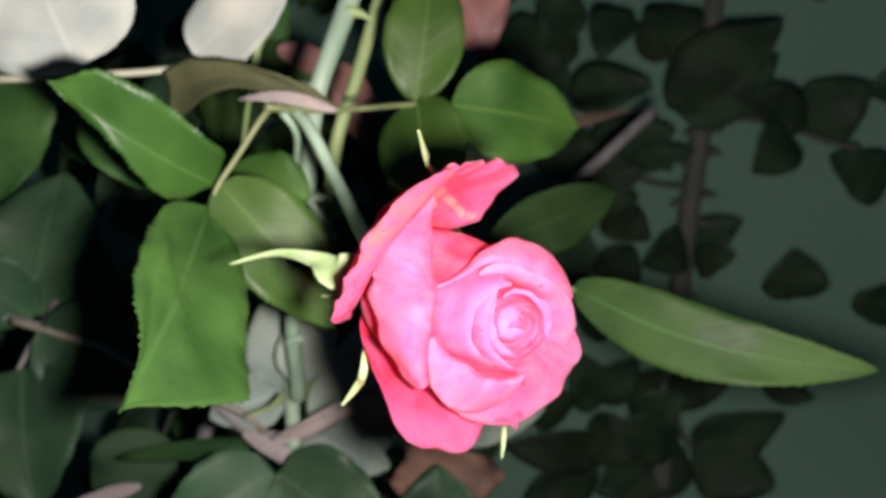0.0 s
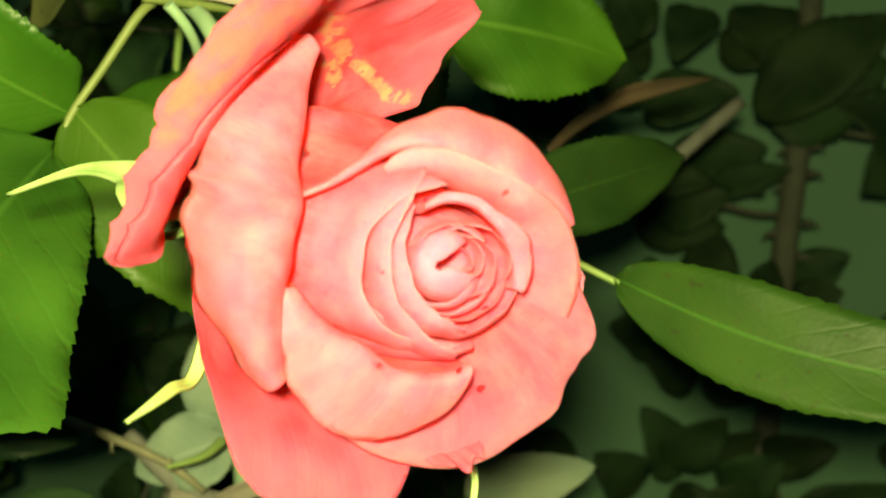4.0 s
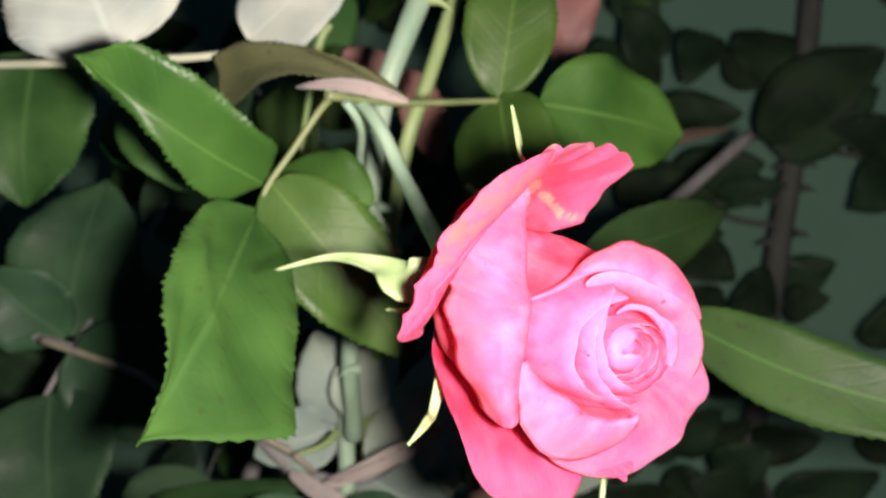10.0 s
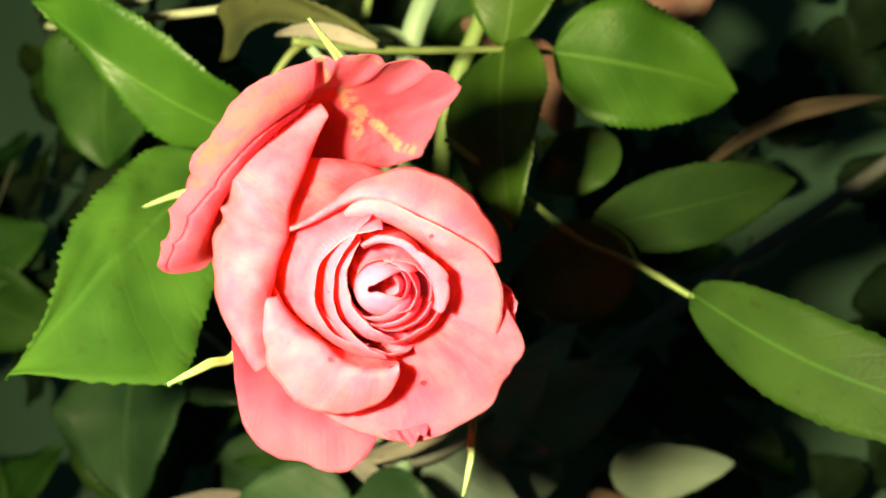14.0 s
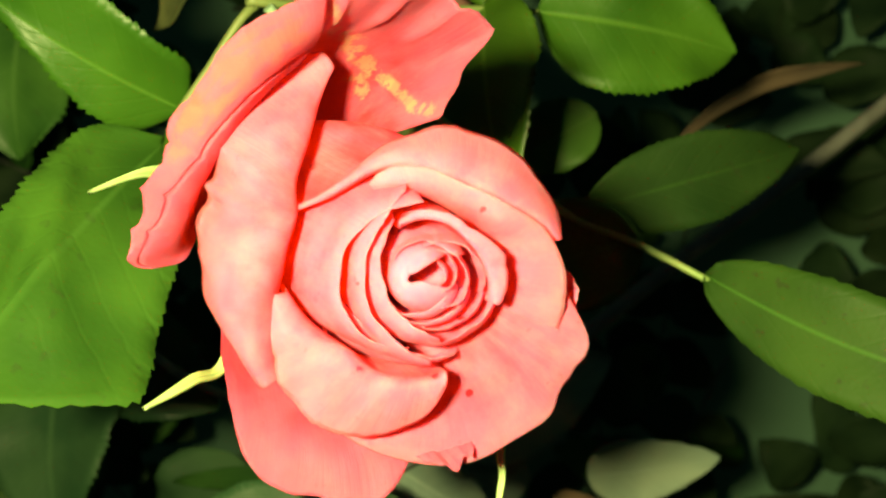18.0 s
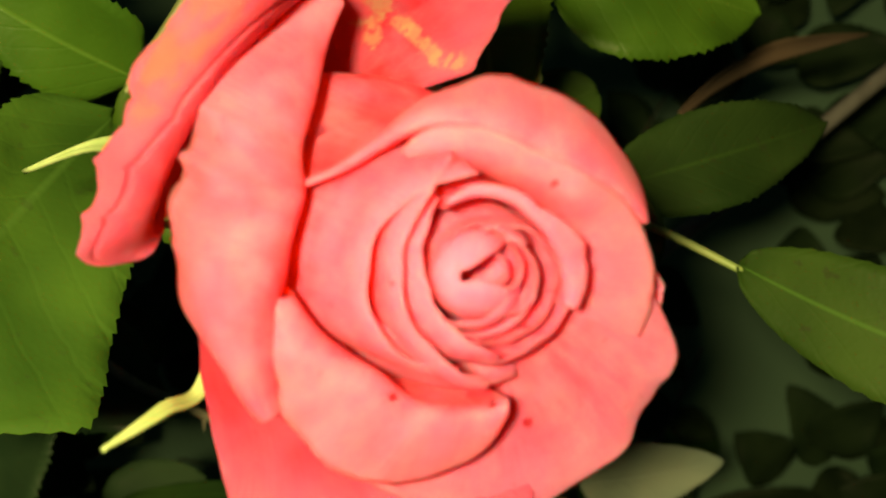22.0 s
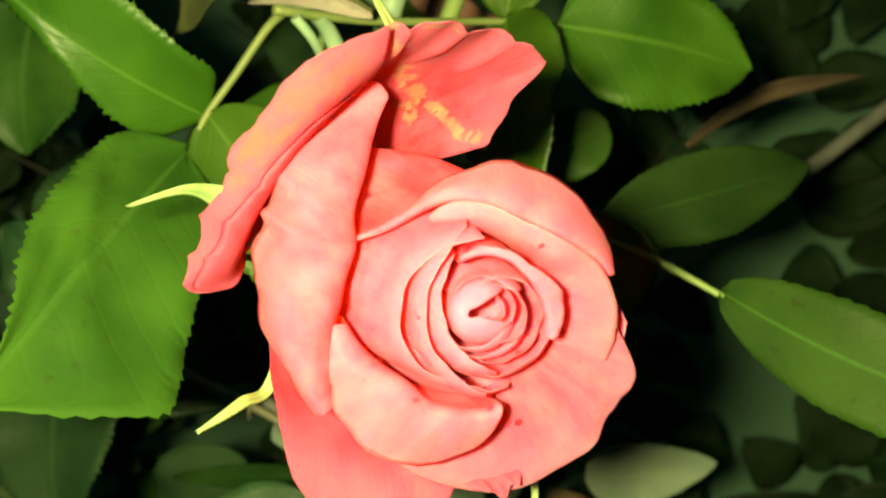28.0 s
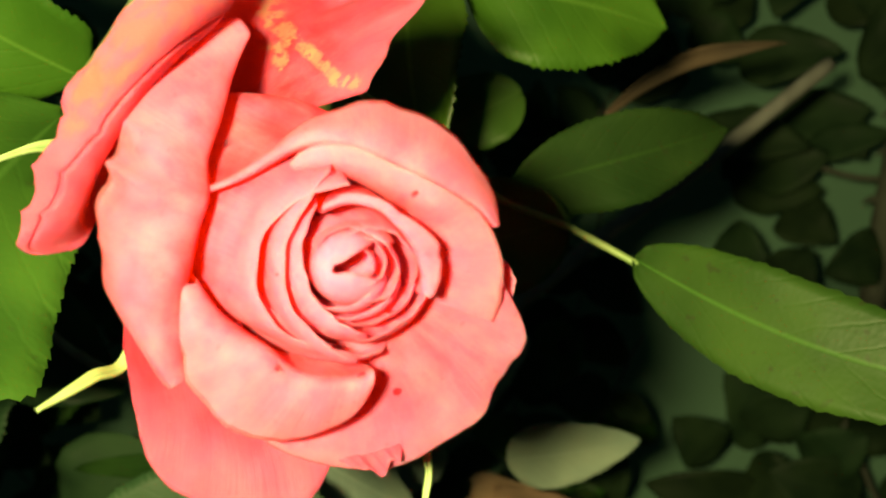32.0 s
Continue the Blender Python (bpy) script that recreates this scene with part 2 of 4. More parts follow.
def stem_material(name, a, b, rough=0.5):
    m, nt, bsdf = nodes_of(name)
    tc = nt.nodes.new("ShaderNodeTexCoord")
    n = texture(nt, "ShaderNodeTexNoise", stretched(nt, tc.outputs["Object"], (90, 90, 30)), Scale=1.0, Detail=4.0)
    f = texture(nt, "ShaderNodeTexNoise", tc.outputs["Object"], Scale=900.0, Detail=2.0)
    nt.links.new(ramp(nt, n.outputs[0], [(0.3, a), (0.7, b)]), bsdf.inputs["Base Color"])
    bsdf.inputs["Roughness"].default_value = rough
    relief(nt, bsdf, maths(nt, "ADD", n.outputs[0], maths(nt, "MULTIPLY", f.outputs[0], 0.4)), 0.4, 0.0006)
    return m


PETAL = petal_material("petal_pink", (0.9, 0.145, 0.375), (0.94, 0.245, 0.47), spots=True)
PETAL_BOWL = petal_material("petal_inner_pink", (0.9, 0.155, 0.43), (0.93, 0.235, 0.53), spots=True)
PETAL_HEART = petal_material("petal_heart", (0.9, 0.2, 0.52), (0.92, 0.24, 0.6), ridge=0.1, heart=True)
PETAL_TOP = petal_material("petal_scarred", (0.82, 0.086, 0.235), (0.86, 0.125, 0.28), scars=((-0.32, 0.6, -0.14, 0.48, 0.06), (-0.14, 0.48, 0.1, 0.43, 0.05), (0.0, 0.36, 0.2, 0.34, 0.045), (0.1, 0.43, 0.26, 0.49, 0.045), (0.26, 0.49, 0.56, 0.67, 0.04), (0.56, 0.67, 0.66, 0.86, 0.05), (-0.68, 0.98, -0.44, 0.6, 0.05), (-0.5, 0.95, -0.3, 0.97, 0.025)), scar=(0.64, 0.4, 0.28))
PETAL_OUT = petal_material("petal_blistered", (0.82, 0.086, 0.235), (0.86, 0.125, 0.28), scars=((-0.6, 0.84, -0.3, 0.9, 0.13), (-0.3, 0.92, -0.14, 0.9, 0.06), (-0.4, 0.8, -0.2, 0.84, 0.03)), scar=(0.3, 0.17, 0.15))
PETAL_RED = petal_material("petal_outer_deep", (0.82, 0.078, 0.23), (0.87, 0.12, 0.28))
LEAF = leaf_material("leaf_green", (0.049, 0.108, 0.016), (0.12, 0.21, 0.04), 0.42, 0.06, 0.0, 0.28)
LEAF_MATT = leaf_material("leaf_green_matt", (0.048, 0.103, 0.018), (0.085, 0.16, 0.035), 0.68, 0.1, 0.25, 0.14)
LEAF_BIG = leaf_material("leaf_dusty_green", (0.038, 0.078, 0.016), (0.085, 0.18, 0.035), 0.55, 0.06, 0.4, 0.22)
# Darker copy of the dusty green, with shade put into its colour.
LEAF_SHADED = leaf_material("leaf_shaded_green", (0.025, 0.056, 0.015), (0.042, 0.09, 0.02), 0.6, 0.06, 0.3, 0.2)
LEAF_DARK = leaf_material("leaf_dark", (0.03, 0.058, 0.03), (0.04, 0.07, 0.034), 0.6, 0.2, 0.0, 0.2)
LEAF_MID = leaf_material("leaf_mid_green", (0.05, 0.115, 0.026), (0.1, 0.18, 0.05), 0.5, 0.2, 0.2, 0.3)
LEAF_DEEP = leaf_material("leaf_deep_green", (0.04, 0.086, 0.042), (0.07, 0.13, 0.06), 0.5, 0.15, 0.2, 0.3)
LEAF_PALE = leaf_material("leaf_pale_underside", (0.47, 0.54, 0.52), (0.58, 0.63, 0.6), 0.6, 0.6, 0.0, 0.3)
LEAF_GREY = leaf_material("leaf_grey_underside", (0.29, 0.37, 0.33), (0.38, 0.45, 0.4), 0.65, 0.5, 0.0, 0.25)
LEAF_RED = leaf_material("leaf_young_red", (0.31, 0.17, 0.155), (0.42, 0.25, 0.22), 0.5, 0.4, 0.0, 0.3)
LEAF_MAUVE = leaf_material("leaf_mauve", (0.12, 0.09, 0.075), (0.2, 0.13, 0.12), 0.6, 0.3, 0.0, 0.2)
LEAF_BROWN = leaf_material("leaf_withered", (0.075, 0.088, 0.04), (0.12, 0.11, 0.06), 0.65, 0.3, 0.6, 0.25)
LEAF_TAN = leaf_material("leaf_dead_tan", (0.3, 0.215, 0.165), (0.36, 0.26, 0.2), 0.75, 0.5, 0.5, 0.2)
STEM_TEAL = stem_material("stem_bloom_green", (0.24, 0.35, 0.24), (0.38, 0.49, 0.36))
STEM_DRY = stem_material("stem_dry_tan", (0.17, 0.16, 0.12), (0.3, 0.28, 0.21), 0.75)
LEAF_DRY = leaf_material("leaf_dry_grey", (0.3, 0.28, 0.29), (0.36, 0.34, 0.33), 0.7, 0.3, 0.4, 0.2)
STEM_GREEN = stem_material("stem_yellow_green", (0.2, 0.3, 0.1), (0.34, 0.42, 0.17))
STEM_OLIVE = stem_material("stem_brownish_green", (0.12, 0.16, 0.055), (0.21, 0.24, 0.1))
STEM_PALE = stem_material("stem_pale", (0.42, 0.45, 0.32), (0.58, 0.58, 0.44))
STEM_GREY = stem_material("stem_grey_wood", (0.15, 0.145, 0.145), (0.25, 0.245, 0.25), 0.75)
STEM_BROWN = stem_material("stem_brown_wood", (0.07, 0.074, 0.062), (0.115, 0.12, 0.105), 0.8)
SEPAL = stem_material("sepal_pale_green", (0.27, 0.39, 0.14), (0.42, 0.52, 0.27))


def wall_material():
    m, nt, bsdf = nodes_of("plaster_pale_green")
    tc = nt.nodes.new("ShaderNodeTexCoord")
    big = texture(nt, "ShaderNodeTexNoise", tc.outputs["Object"], Scale=3.0, Detail=5.0)
    fine = texture(nt, "ShaderNodeTexNoise", tc.outputs["Object"], Scale=160.0, Detail=4.0)
    nt.links.new(ramp(nt, big.outputs[0], [(0.3, (0.16, 0.29, 0.205)), (0.7, (0.22, 0.37, 0.27))]), bsdf.inputs["Base Color"])
    bsdf.inputs["Roughness"].default_value = 0.8
    relief(nt, bsdf, fine.outputs[0], 0.4, 0.002)
    return m


def soil_material():
    m, nt, bsdf = nodes_of("garden_soil")
    tc = nt.nodes.new("ShaderNodeTexCoord")
    n = texture(nt, "ShaderNodeTexNoise", tc.outputs["Object"], Scale=30.0, Detail=8.0, Roughness=0.7)
    nt.links.new(ramp(nt, n.outputs[0], [(0.3, (0.03, 0.022, 0.015)), (0.7, (0.11, 0.08, 0.055))]), bsdf.inputs["Base Color"])
    bsdf.inputs["Roughness"].default_value = 0.95
    relief(nt, bsdf, n.outputs[0], 0.8, 0.02)
    return m


# ---- mesh helpers ----
def part(name, data, material, parent, label=""):
    """Links a mesh as one object under a thing or under a part."""
    if isinstance(data, bmesh.types.BMesh):
        me = bpy.data.meshes.new(name)
        data.to_mesh(me)
        data.free()
        data = me
    data.materials.append(material)
    ob = new(name, data)
    ob.parent = parent
    if label:
        ob["label"] = label
    return ob


def sheet(points, uv, thick, lip=1.0):
    """A thin shell over a grid of points, with a back face and closed rim; lip: how much of the thickness is left along the rim."""
    pts = np.asarray(points, float)
    n, k = pts.shape[:2]
    du, dv = np.gradient(pts, axis=0), np.gradient(pts, axis=1)
    nor = np.cross(du, dv)
    nor /= np.maximum(np.linalg.norm(nor, axis=2, keepdims=True), 1e-12)
    i, j = np.arange(n)[:, None], np.arange(k)[None, :]
    inward = np.minimum(np.minimum(n - 1 - i, 4), np.minimum(np.minimum(j, k - 1 - j), 4)) / 4
    thick = (thick * (lip + (1 - lip) * inward))[..., None]
    front, back = (pts + nor * thick / 2).reshape(-1, 3), (pts - nor * thick / 2).reshape(-1, 3)
    verts = np.concatenate([front, back])
    idx = np.arange(n * k).reshape(n, k)
    quads = np.stack([idx[:-1, :-1], idx[1:, :-1], idx[1:, 1:], idx[:-1, 1:]], -1).reshape(-1, 4)
    ring = np.concatenate([idx[0, :-1], idx[:-1, -1], idx[-1, :0:-1], idx[:0:-1, 0]])
    nxt = np.roll(ring, -1)
    rim = np.stack([ring, nxt, nxt + n * k, ring + n * k], -1)
    faces = np.concatenate([quads, quads[:, ::-1] + n * k, rim])
    me = bpy.data.meshes.new("sheet")
    me.from_pydata(verts.tolist(), [], faces.tolist())
    layer = me.uv_layers.new(name="UVMap")
    flat = np.tile(np.asarray(uv, float).reshape(-1, 2), (2, 1))
    loops = np.empty(len(me.loops), dtype=np.int32)
    me.loops.foreach_get("vertex_index", loops)
    layer.data.foreach_set("uv", flat[loops].ravel().astype(np.float32))
    me.polygons.foreach_set("use_smooth", np.ones(len(me.polygons), dtype=bool))
    me.update()
    return me


def spline(points, q):
    """Catmull-Rom through points, at q from 0 to 1."""
    p = np.asarray(points, float)
    x = np.clip(np.asarray(q, float), 0, 1) * (len(p) - 1)
    i = np.minimum(x.astype(int), len(p) - 2)
    f = (x - i)[..., None]
    a, b, c, d = p[np.maximum(i - 1, 0)], p[i], p[i + 1], p[np.minimum(i + 2, len(p) - 1)]
    return 0.5 * (2 * b + (c - a) * f + (2 * a - 5 * b + 4 * c - d) * f**2 + (3 * b - a - 3 * c + d) * f**3)


def tube(points, radii, sides=10, steps=0):
    """A smooth tapered tube along a line of points."""
    steps = steps or max(8, 6 * len(points))
    q = np.linspace(0, 1, steps)
    line, rad = spline(points, q), spline([[r] for r in radii], q)[:, 0]
    bm = bmesh.new()
    rings = []
    side = Vector((0.3, 0.2, 1)).normalized()
    for i in range(steps):
        d = Vector(line[min(i + 1, steps - 1)] - line[max(i - 1, 0)]).normalized()
        side = (side - d * side.dot(d)).normalized()
        up = d.cross(side)
        rings.append([bm.verts.new(Vector(line[i]) + (side * math.cos(a) + up * math.sin(a)) * max(rad[i], 1e-5))
                      for a in (2 * math.pi * k / sides for k in range(sides))])
    for a, b in zip(rings, rings[1:]):
        for k in range(sides):
            bm.faces.new((a[k], a[(k + 1) % sides], b[(k + 1) % sides], b[k])).smooth = True
    bm.faces.new(rings[0][::-1])
    bm.faces.new(rings[-1])
    return bm


def thorn(parent, at, out, size, material):
    """A flattened curved prickle with its foot in the bark."""
    at, out = Vector(at), Vector(out).normalized()
    down = Vector((0, 0, -1))
    pts = [at - out * size * 0.15, at + out * size * 0.5 + down * size * 0.05, at + out * size + down * size * 0.35]
    return part("thorn", tube(pts, [size * 0.38, size * 0.17, size * 0.015], 7, 7), material, parent)


def blade(base, tip, width, face=(0, -1, 0), roll=0.0, bend=0.08, cup=0.18, lobes=0.026, teeth=26, blunt=1.0, wave=0.04, seed=0, fine=True, sweep=0.0, flat=0.72, crumple=0.0, halves=None):
    """A toothed rose leaflet from base to tip; face is where its upper side looks, bend how far it arches, cup the fold along the rib."""
    base, tip, face = Vector(base), Vector(tip), Vector(face)
    ax = tip - base
    length = ax.length
    ax.normalize()
    up = (face - ax * face.dot(ax)).normalized()
    up = Matrix.Rotation(radians(roll), 3, ax) @ up
    side = up.cross(ax)
    rows, cols = (2 * teeth + 1, 11) if fine else (2 * teeth + 1, 7)
    v = np.linspace(0, 1, rows)[:, None]
    u = np.linspace(-1, 1, cols)[None, :]
    half = width / 2 * np.sin(np.pi * np.clip(v, 0, 1) ** (0.82 * blunt)) ** flat + 0.0006 * (1 - v)
    if halves:
        sides = [width * np.maximum(0, spline([[h] for h in side_], v[:, 0])) for side_ in halves]
        half = np.where(u < 0, sides[0], sides[1])
    saw = np.where(np.arange(rows) % 2 == 1, 1.0, 0.0)[:, None] * lobes * width * np.sin(np.pi * v) ** 0.5
    saw = saw * (0.62 + 0.38 * np.sin(2.4 * np.arange(rows) + seed))[:, None]
    across = u * (half + saw * (np.abs(u) > 0.99)) + sweep * length * np.sin(np.pi * v)
    along = v * length + saw * (np.abs(u) > 0.99) * 0.8
    ph = seed * 1.7
    lift = cup * np.abs(u) ** 1.4 * half + bend * length * np.sin(np.pi * v) + wave * width * (
        np.sin(9 * v + ph + 2.2 * u) * np.abs(u) + 0.5 * np.sin(17 * v + 2 * ph) * u**2)
    lift = lift - bend * length * 0.6 * v**3
    lift = lift + crumple * width * np.sin(np.pi * v) ** 1.5 * (np.exp(-(((u - (v - 0.62) * 2.4) / 0.2) ** 2)) - 0.8 * np.exp(-(((u + 0.4) / 0.2) ** 2) - ((v - 0.5) / 0.18) ** 2))
    b, a, s, n = (np.array(x) for x in (base, ax, side, up))
    pts = b + along[..., None] * a + across[..., None] * s + lift[..., None] * n
    uv = np.stack([np.broadcast_to(u, pts.shape[:2]), np.broadcast_to(v, pts.shape[:2])], -1)
    return sheet(pts, uv, 0.00035)


# ---- the setting ----
def slab(name, lo, hi, material, kind="structure", label=""):
    bm = bmesh.new()
    bmesh.ops.create_cube(bm, size=1)
    for v in bm.verts:
        v.co = [l + (h - l) * (c + 0.5) for l, h, c in zip(lo, hi, v.co)]
    me = bpy.data.meshes.new(name)
    bm.to_mesh(me)
    bm.free()
    me.materials.append(material)
    return tagged(new(name, me), label, kind=kind)


GROUND = -0.8
SOIL, PLASTER = soil_material(), wall_material()
slab("ground", (-8, -8, GROUND - 0.2), (8, 8, GROUND), SOIL, label="dark garden soil below the rose bush")
slab("wall_north", (-4, 1.3, GROUND), (4, 1.5, 2.2), PLASTER, label="pale green plastered garden wall behind the bush")

# ---- the rose bloom ----
BLOOM = Vector((0.0203, 0.3300, -0.0217))
AXIS = Vector((0.38, -0.92, -0.06)).normalized()
RIGHT = Vector((0, 0, 1)).cross(AXIS).normalized()
if RIGHT.x < 0:
    RIGHT = -RIGHT
TURN = Matrix((RIGHT, AXIS.cross(RIGHT), AXIS)).transposed()
bloom = tagged(new("rose_bloom"), "fully open pink rose with weathered outer petals and dew", "rose")
bloom.matrix_world = Matrix.Translation(BLOOM) @ TURN.to_4x4()
LEAN = np.array((-26.0, 14.0))


def domed(pts):
    """The bloom is high in its middle: the rim falls back, most on the side turned to the wall."""
    x, y, z = pts[..., 0], pts[..., 1], pts[..., 2]
    r, c = np.hypot(x, y), x / np.maximum(np.hypot(x, y), 1e-9)
    s, h = np.clip((r - 9) / 18, 0, 1), np.clip((z + 26) / 16, 0, 1)
    s = s * s * (3 - 2 * s) * h * h * (3 - 2 * h)
    down = np.maximum(0, -y / np.maximum(r, 1e-9))
    grow = 1 + s * (0.5 + 2.3 * c + 5.0 * down) / np.maximum(r, 1)
    return np.stack([x * grow, y * grow, z - s * (4 + 10 * np.clip((1 + c) / 2, 0, 1) ** 0.7 + 5 * down)], -1)


def petal(phi, half, profile, material=PETAL, taper=0.3, drop=0.15, ruffle=1.0, spiral=0.0, seed=0, power=3.0, rag=0.008, shift=0.0, label=""):
    """One petal in millimetres round the bloom's axis: phi its middle, half its half width in degrees, profile its (radius, height) from claw to lip."""
    ns, nu = 32, 61
    s = np.linspace(0, 1, ns)[:, None]
    u = np.linspace(-1, 1, nu)[None, :]
    torn = np.array([[noise.fractal(Vector((5.0 * x, 3.1 * seed, 0)), 0.7, 2.0, 4) for x in u[0]]])
    q = s * (1 - drop * np.abs(u) ** power - rag * (1 + torn))
    rz = spline(profile, q)
    lip = q**4
    r, z = rz[..., 0] + spiral * u * np.minimum(1, 2 * q), rz[..., 1]
    a = np.radians(phi + u * half * (1 - taper * np.clip(q - 0.55, 0, 1) / 0.45 * np.abs(u) ** 2))
    ph = seed * 2.399
    wave = np.sin(5.1 * u + ph) * 0.55 + np.sin(11.3 * u + 1.7 * ph) * 0.3 + np.sin(23.0 * u + 2.3 * ph) * 0.16
    r = r + ruffle * lip * wave + 0.35 * np.sin(4 * q + 3 * u + ph) * q
    z = z + ruffle * 0.8 * lip * (np.sin(6.7 * u + 1.3 * ph) * 0.6 + np.sin(15.0 * u + ph) * 0.25)
    k = np.clip(-z / 44, 0, 1.3) ** 1.2
    pts = np.stack([LEAN[0] * k + r * np.cos(a) + shift * q, LEAN[1] * k + r * np.sin(a), z], -1)
    pts = (pts if material in (PETAL_TOP, PETAL_OUT, PETAL_RED) else domed(pts)) / 1000
    uv = np.stack([np.broadcast_to(u, q.shape) * half / 60, q], -1)
    return part("petal", sheet(pts, uv, 0.0003, 0.12), material, bloom, label)


def shaped_petal(claw, stations, material=PETAL, ruffle=0.6, rag=0.015, drop=0.1, power=4.0, seed=0, label="", crease=0.0, nicks=()):
    """A petal that changes from side to side: stations of (angle, profile of radius and height), in millimetres; claw is the foot that all share."""
    stations = [(a, [claw] + p) for a, p in stations]
    ns, nu = 110 if crease else 32, 81
    s = np.linspace(0, 1, ns)[:, None]
    u = np.linspace(-1, 1, nu)
    torn = np.array([noise.fractal(Vector((7.0 * x, 3.1 * seed, 0)), 0.7, 2.0, 4) for x in u])
    across = (u + 1) / 2
    angle = spline([[a] for a, _ in stations], across)[:, 0]
    bands = np.stack([spline([p[i] for _, p in stations], across) for i in range(len(stations[0][1]))])
    q = s * (1 - drop * np.abs(u) ** power - rag * (1 + torn))
    rz = np.stack([spline(bands[:, j], q[:, j]) for j in range(nu)], 1)
    ph = seed * 2.399
    lip = q**4
    r = rz[..., 0] + ruffle * lip * (np.sin(7 * u + ph) * 0.5 + np.sin(17 * u + 1.7 * ph) * 0.3) + 0.3 * np.sin(4 * q + 3 * u + ph) * q
    z = rz[..., 1] + ruffle * lip * (np.sin(9 * u + 1.3 * ph) * 0.5 + np.sin(21 * u + ph) * 0.25) - crease * np.exp(-(((q - 0.77 - 0.17 * u) / 0.013) ** 2))
    for place, size, wide in nicks:
        r = r + size * np.exp(-np.abs(u - place) / wide) * np.clip((q - 0.6) / 0.2, 0, 1)
    a = np.radians(angle)[None, :]
    k = np.clip(-z / 44, 0, 1.3) ** 1.2
    pts = np.stack([LEAN[0] * k + r * np.cos(a), LEAN[1] * k + r * np.sin(a), z], -1)
    pts = (pts if material in (PETAL_TOP, PETAL_OUT, PETAL_RED) else domed(pts)) / 1000
    uv = np.stack([np.broadcast_to(u[None], q.shape) * 0.8, q], -1)
    return part("petal", sheet(pts, uv, 0.0003, 0.12), material, bloom, label)


# the bud at the heart: a broad pale dome to one side, a hollow beside it
petal(192, 148, [(0.6, -40), (4.2, -12), (5.4, -3), (5.2, 1.2), (4.2, 3.7), (2.4, 5.0), (0.4, 5.4)], PETAL_HEART, taper=0.0, drop=0.04, ruffle=0.08, power=8.0, spiral=0.3, seed=3, shift=-5.2)
petal(-4, 78, [(0.6, -40), (1.6, -12), (2.2, -3), (2.1, 1.8), (1.8, 4.6)], PETAL_HEART, taper=0.0, drop=0.2, ruffle=0.12, spiral=0.4, seed=33, shift=-1.6)
petal(-8, 84, [(1, -40), (3.0, -20), (3.7, -5), (3.6, 1), (3.2, 5.0)], PETAL_HEART, taper=0.0, drop=0.16, ruffle=0.2, spiral=0.5, seed=1, shift=-1.3)
petal(6, 86, [(1, -40), (4.4, -20), (5.2, -5), (5.0, 1), (4.6, 5.1)], PETAL_HEART, taper=0.0, drop=0.16, ruffle=0.25, spiral=-0.4, seed=2, shift=-0.9)
petal(92, 64, [(1, -40), (6.0, -20), (6.7, -8), (6.5, -1), (5.9, 3.0), (5.4, 4.7)], PETAL_HEART, taper=0.1, drop=0.1, ruffle=0.25, spiral=-0.5, seed=22, shift=-3.0)
petal(270, 78, [(1, -40), (5.8, -20), (6.7, -8), (6.5, -1), (6.0, 2.0), (5.4, 3.5)], PETAL_HEART, taper=0.1, drop=0.26, ruffle=0.25, spiral=-0.8, seed=23, shift=-3.4)
petal(264, 82, [(1, -40), (7.0, -20), (8.0, -8), (7.8, -1), (7.4, 1.8), (6.8, 3.3)], PETAL_HEART, taper=0.1, drop=0.26, ruffle=0.3, spiral=-0.9, seed=25, shift=-2.4)
petal(200, 76, [(2, -40), (9.6, -22), (11.8, -7), (11.6, -1), (10.6, 2.8), (8.8, 4.9)], PETAL_BOWL, taper=0.15, drop=0.2, ruffle=0.4, spiral=-0.8, seed=31)
petal(-75, 85, [(2, -40), (8.6, -20), (9.2, -8), (8.6, -2), (7.6, 2.4)], PETAL_BOWL, taper=0.1, drop=0.3, ruffle=0.4, spiral=-1.0, seed=4)
petal(55, 80, [(2, -40), (7.8, -20), (8.0, -8), (6.8, 0), (5.9, 4.8)], PETAL_BOWL, taper=0.15, drop=0.15, ruffle=0.4, spiral=-0.6, seed=5)
petal(188, 84, [(2, -40), (11.6, -24), (14.6, -8), (14.4, -1), (13.6, 3.6), (12.0, 6.0)], PETAL_BOWL, taper=0.15, drop=0.14, ruffle=0.4, spiral=-1.0, seed=6)
petal(-72, 82, [(2, -40), (10, -24), (11.2, -9), (10.8, -2), (9.4, 2.6)], PETAL_BOWL, taper=0.2, drop=0.32, ruffle=0.5, spiral=-0.8, seed=7)
petal(-118, 62, [(3, -41), (14, -28), (16, -14), (15, -5), (12.4, 3.0)], PETAL_BOWL, taper=0.2, drop=0.3, ruffle=0.5, spiral=-1.2, seed=10)
# the petal with a folded lip beside the bud
shaped_petal((3, -40), [(130, [(9.5, -26), (10.5, -10), (9.8, 0), (10.2, 5.4), (11.4, 5.6)]),
              (90, [(9, -26), (10.6, -8), (9.0, 0), (8.3, 5.3), (10, 5.9)]),
              (51, [(8.5, -26), (9.8, -8), (7.8, 0), (6.9, 4.8), (9.1, 5.4)]),
              (12, [(8.5, -26), (9.8, -8), (8.0, 0), (7.4, 3.9), (10.9, 4.0)]),
              (-26, [(9, -26), (9.2, -10), (8.6, 0), (9, 2.4), (11, 2.4)])], PETAL_BOWL, ruffle=0.4, seed=8)
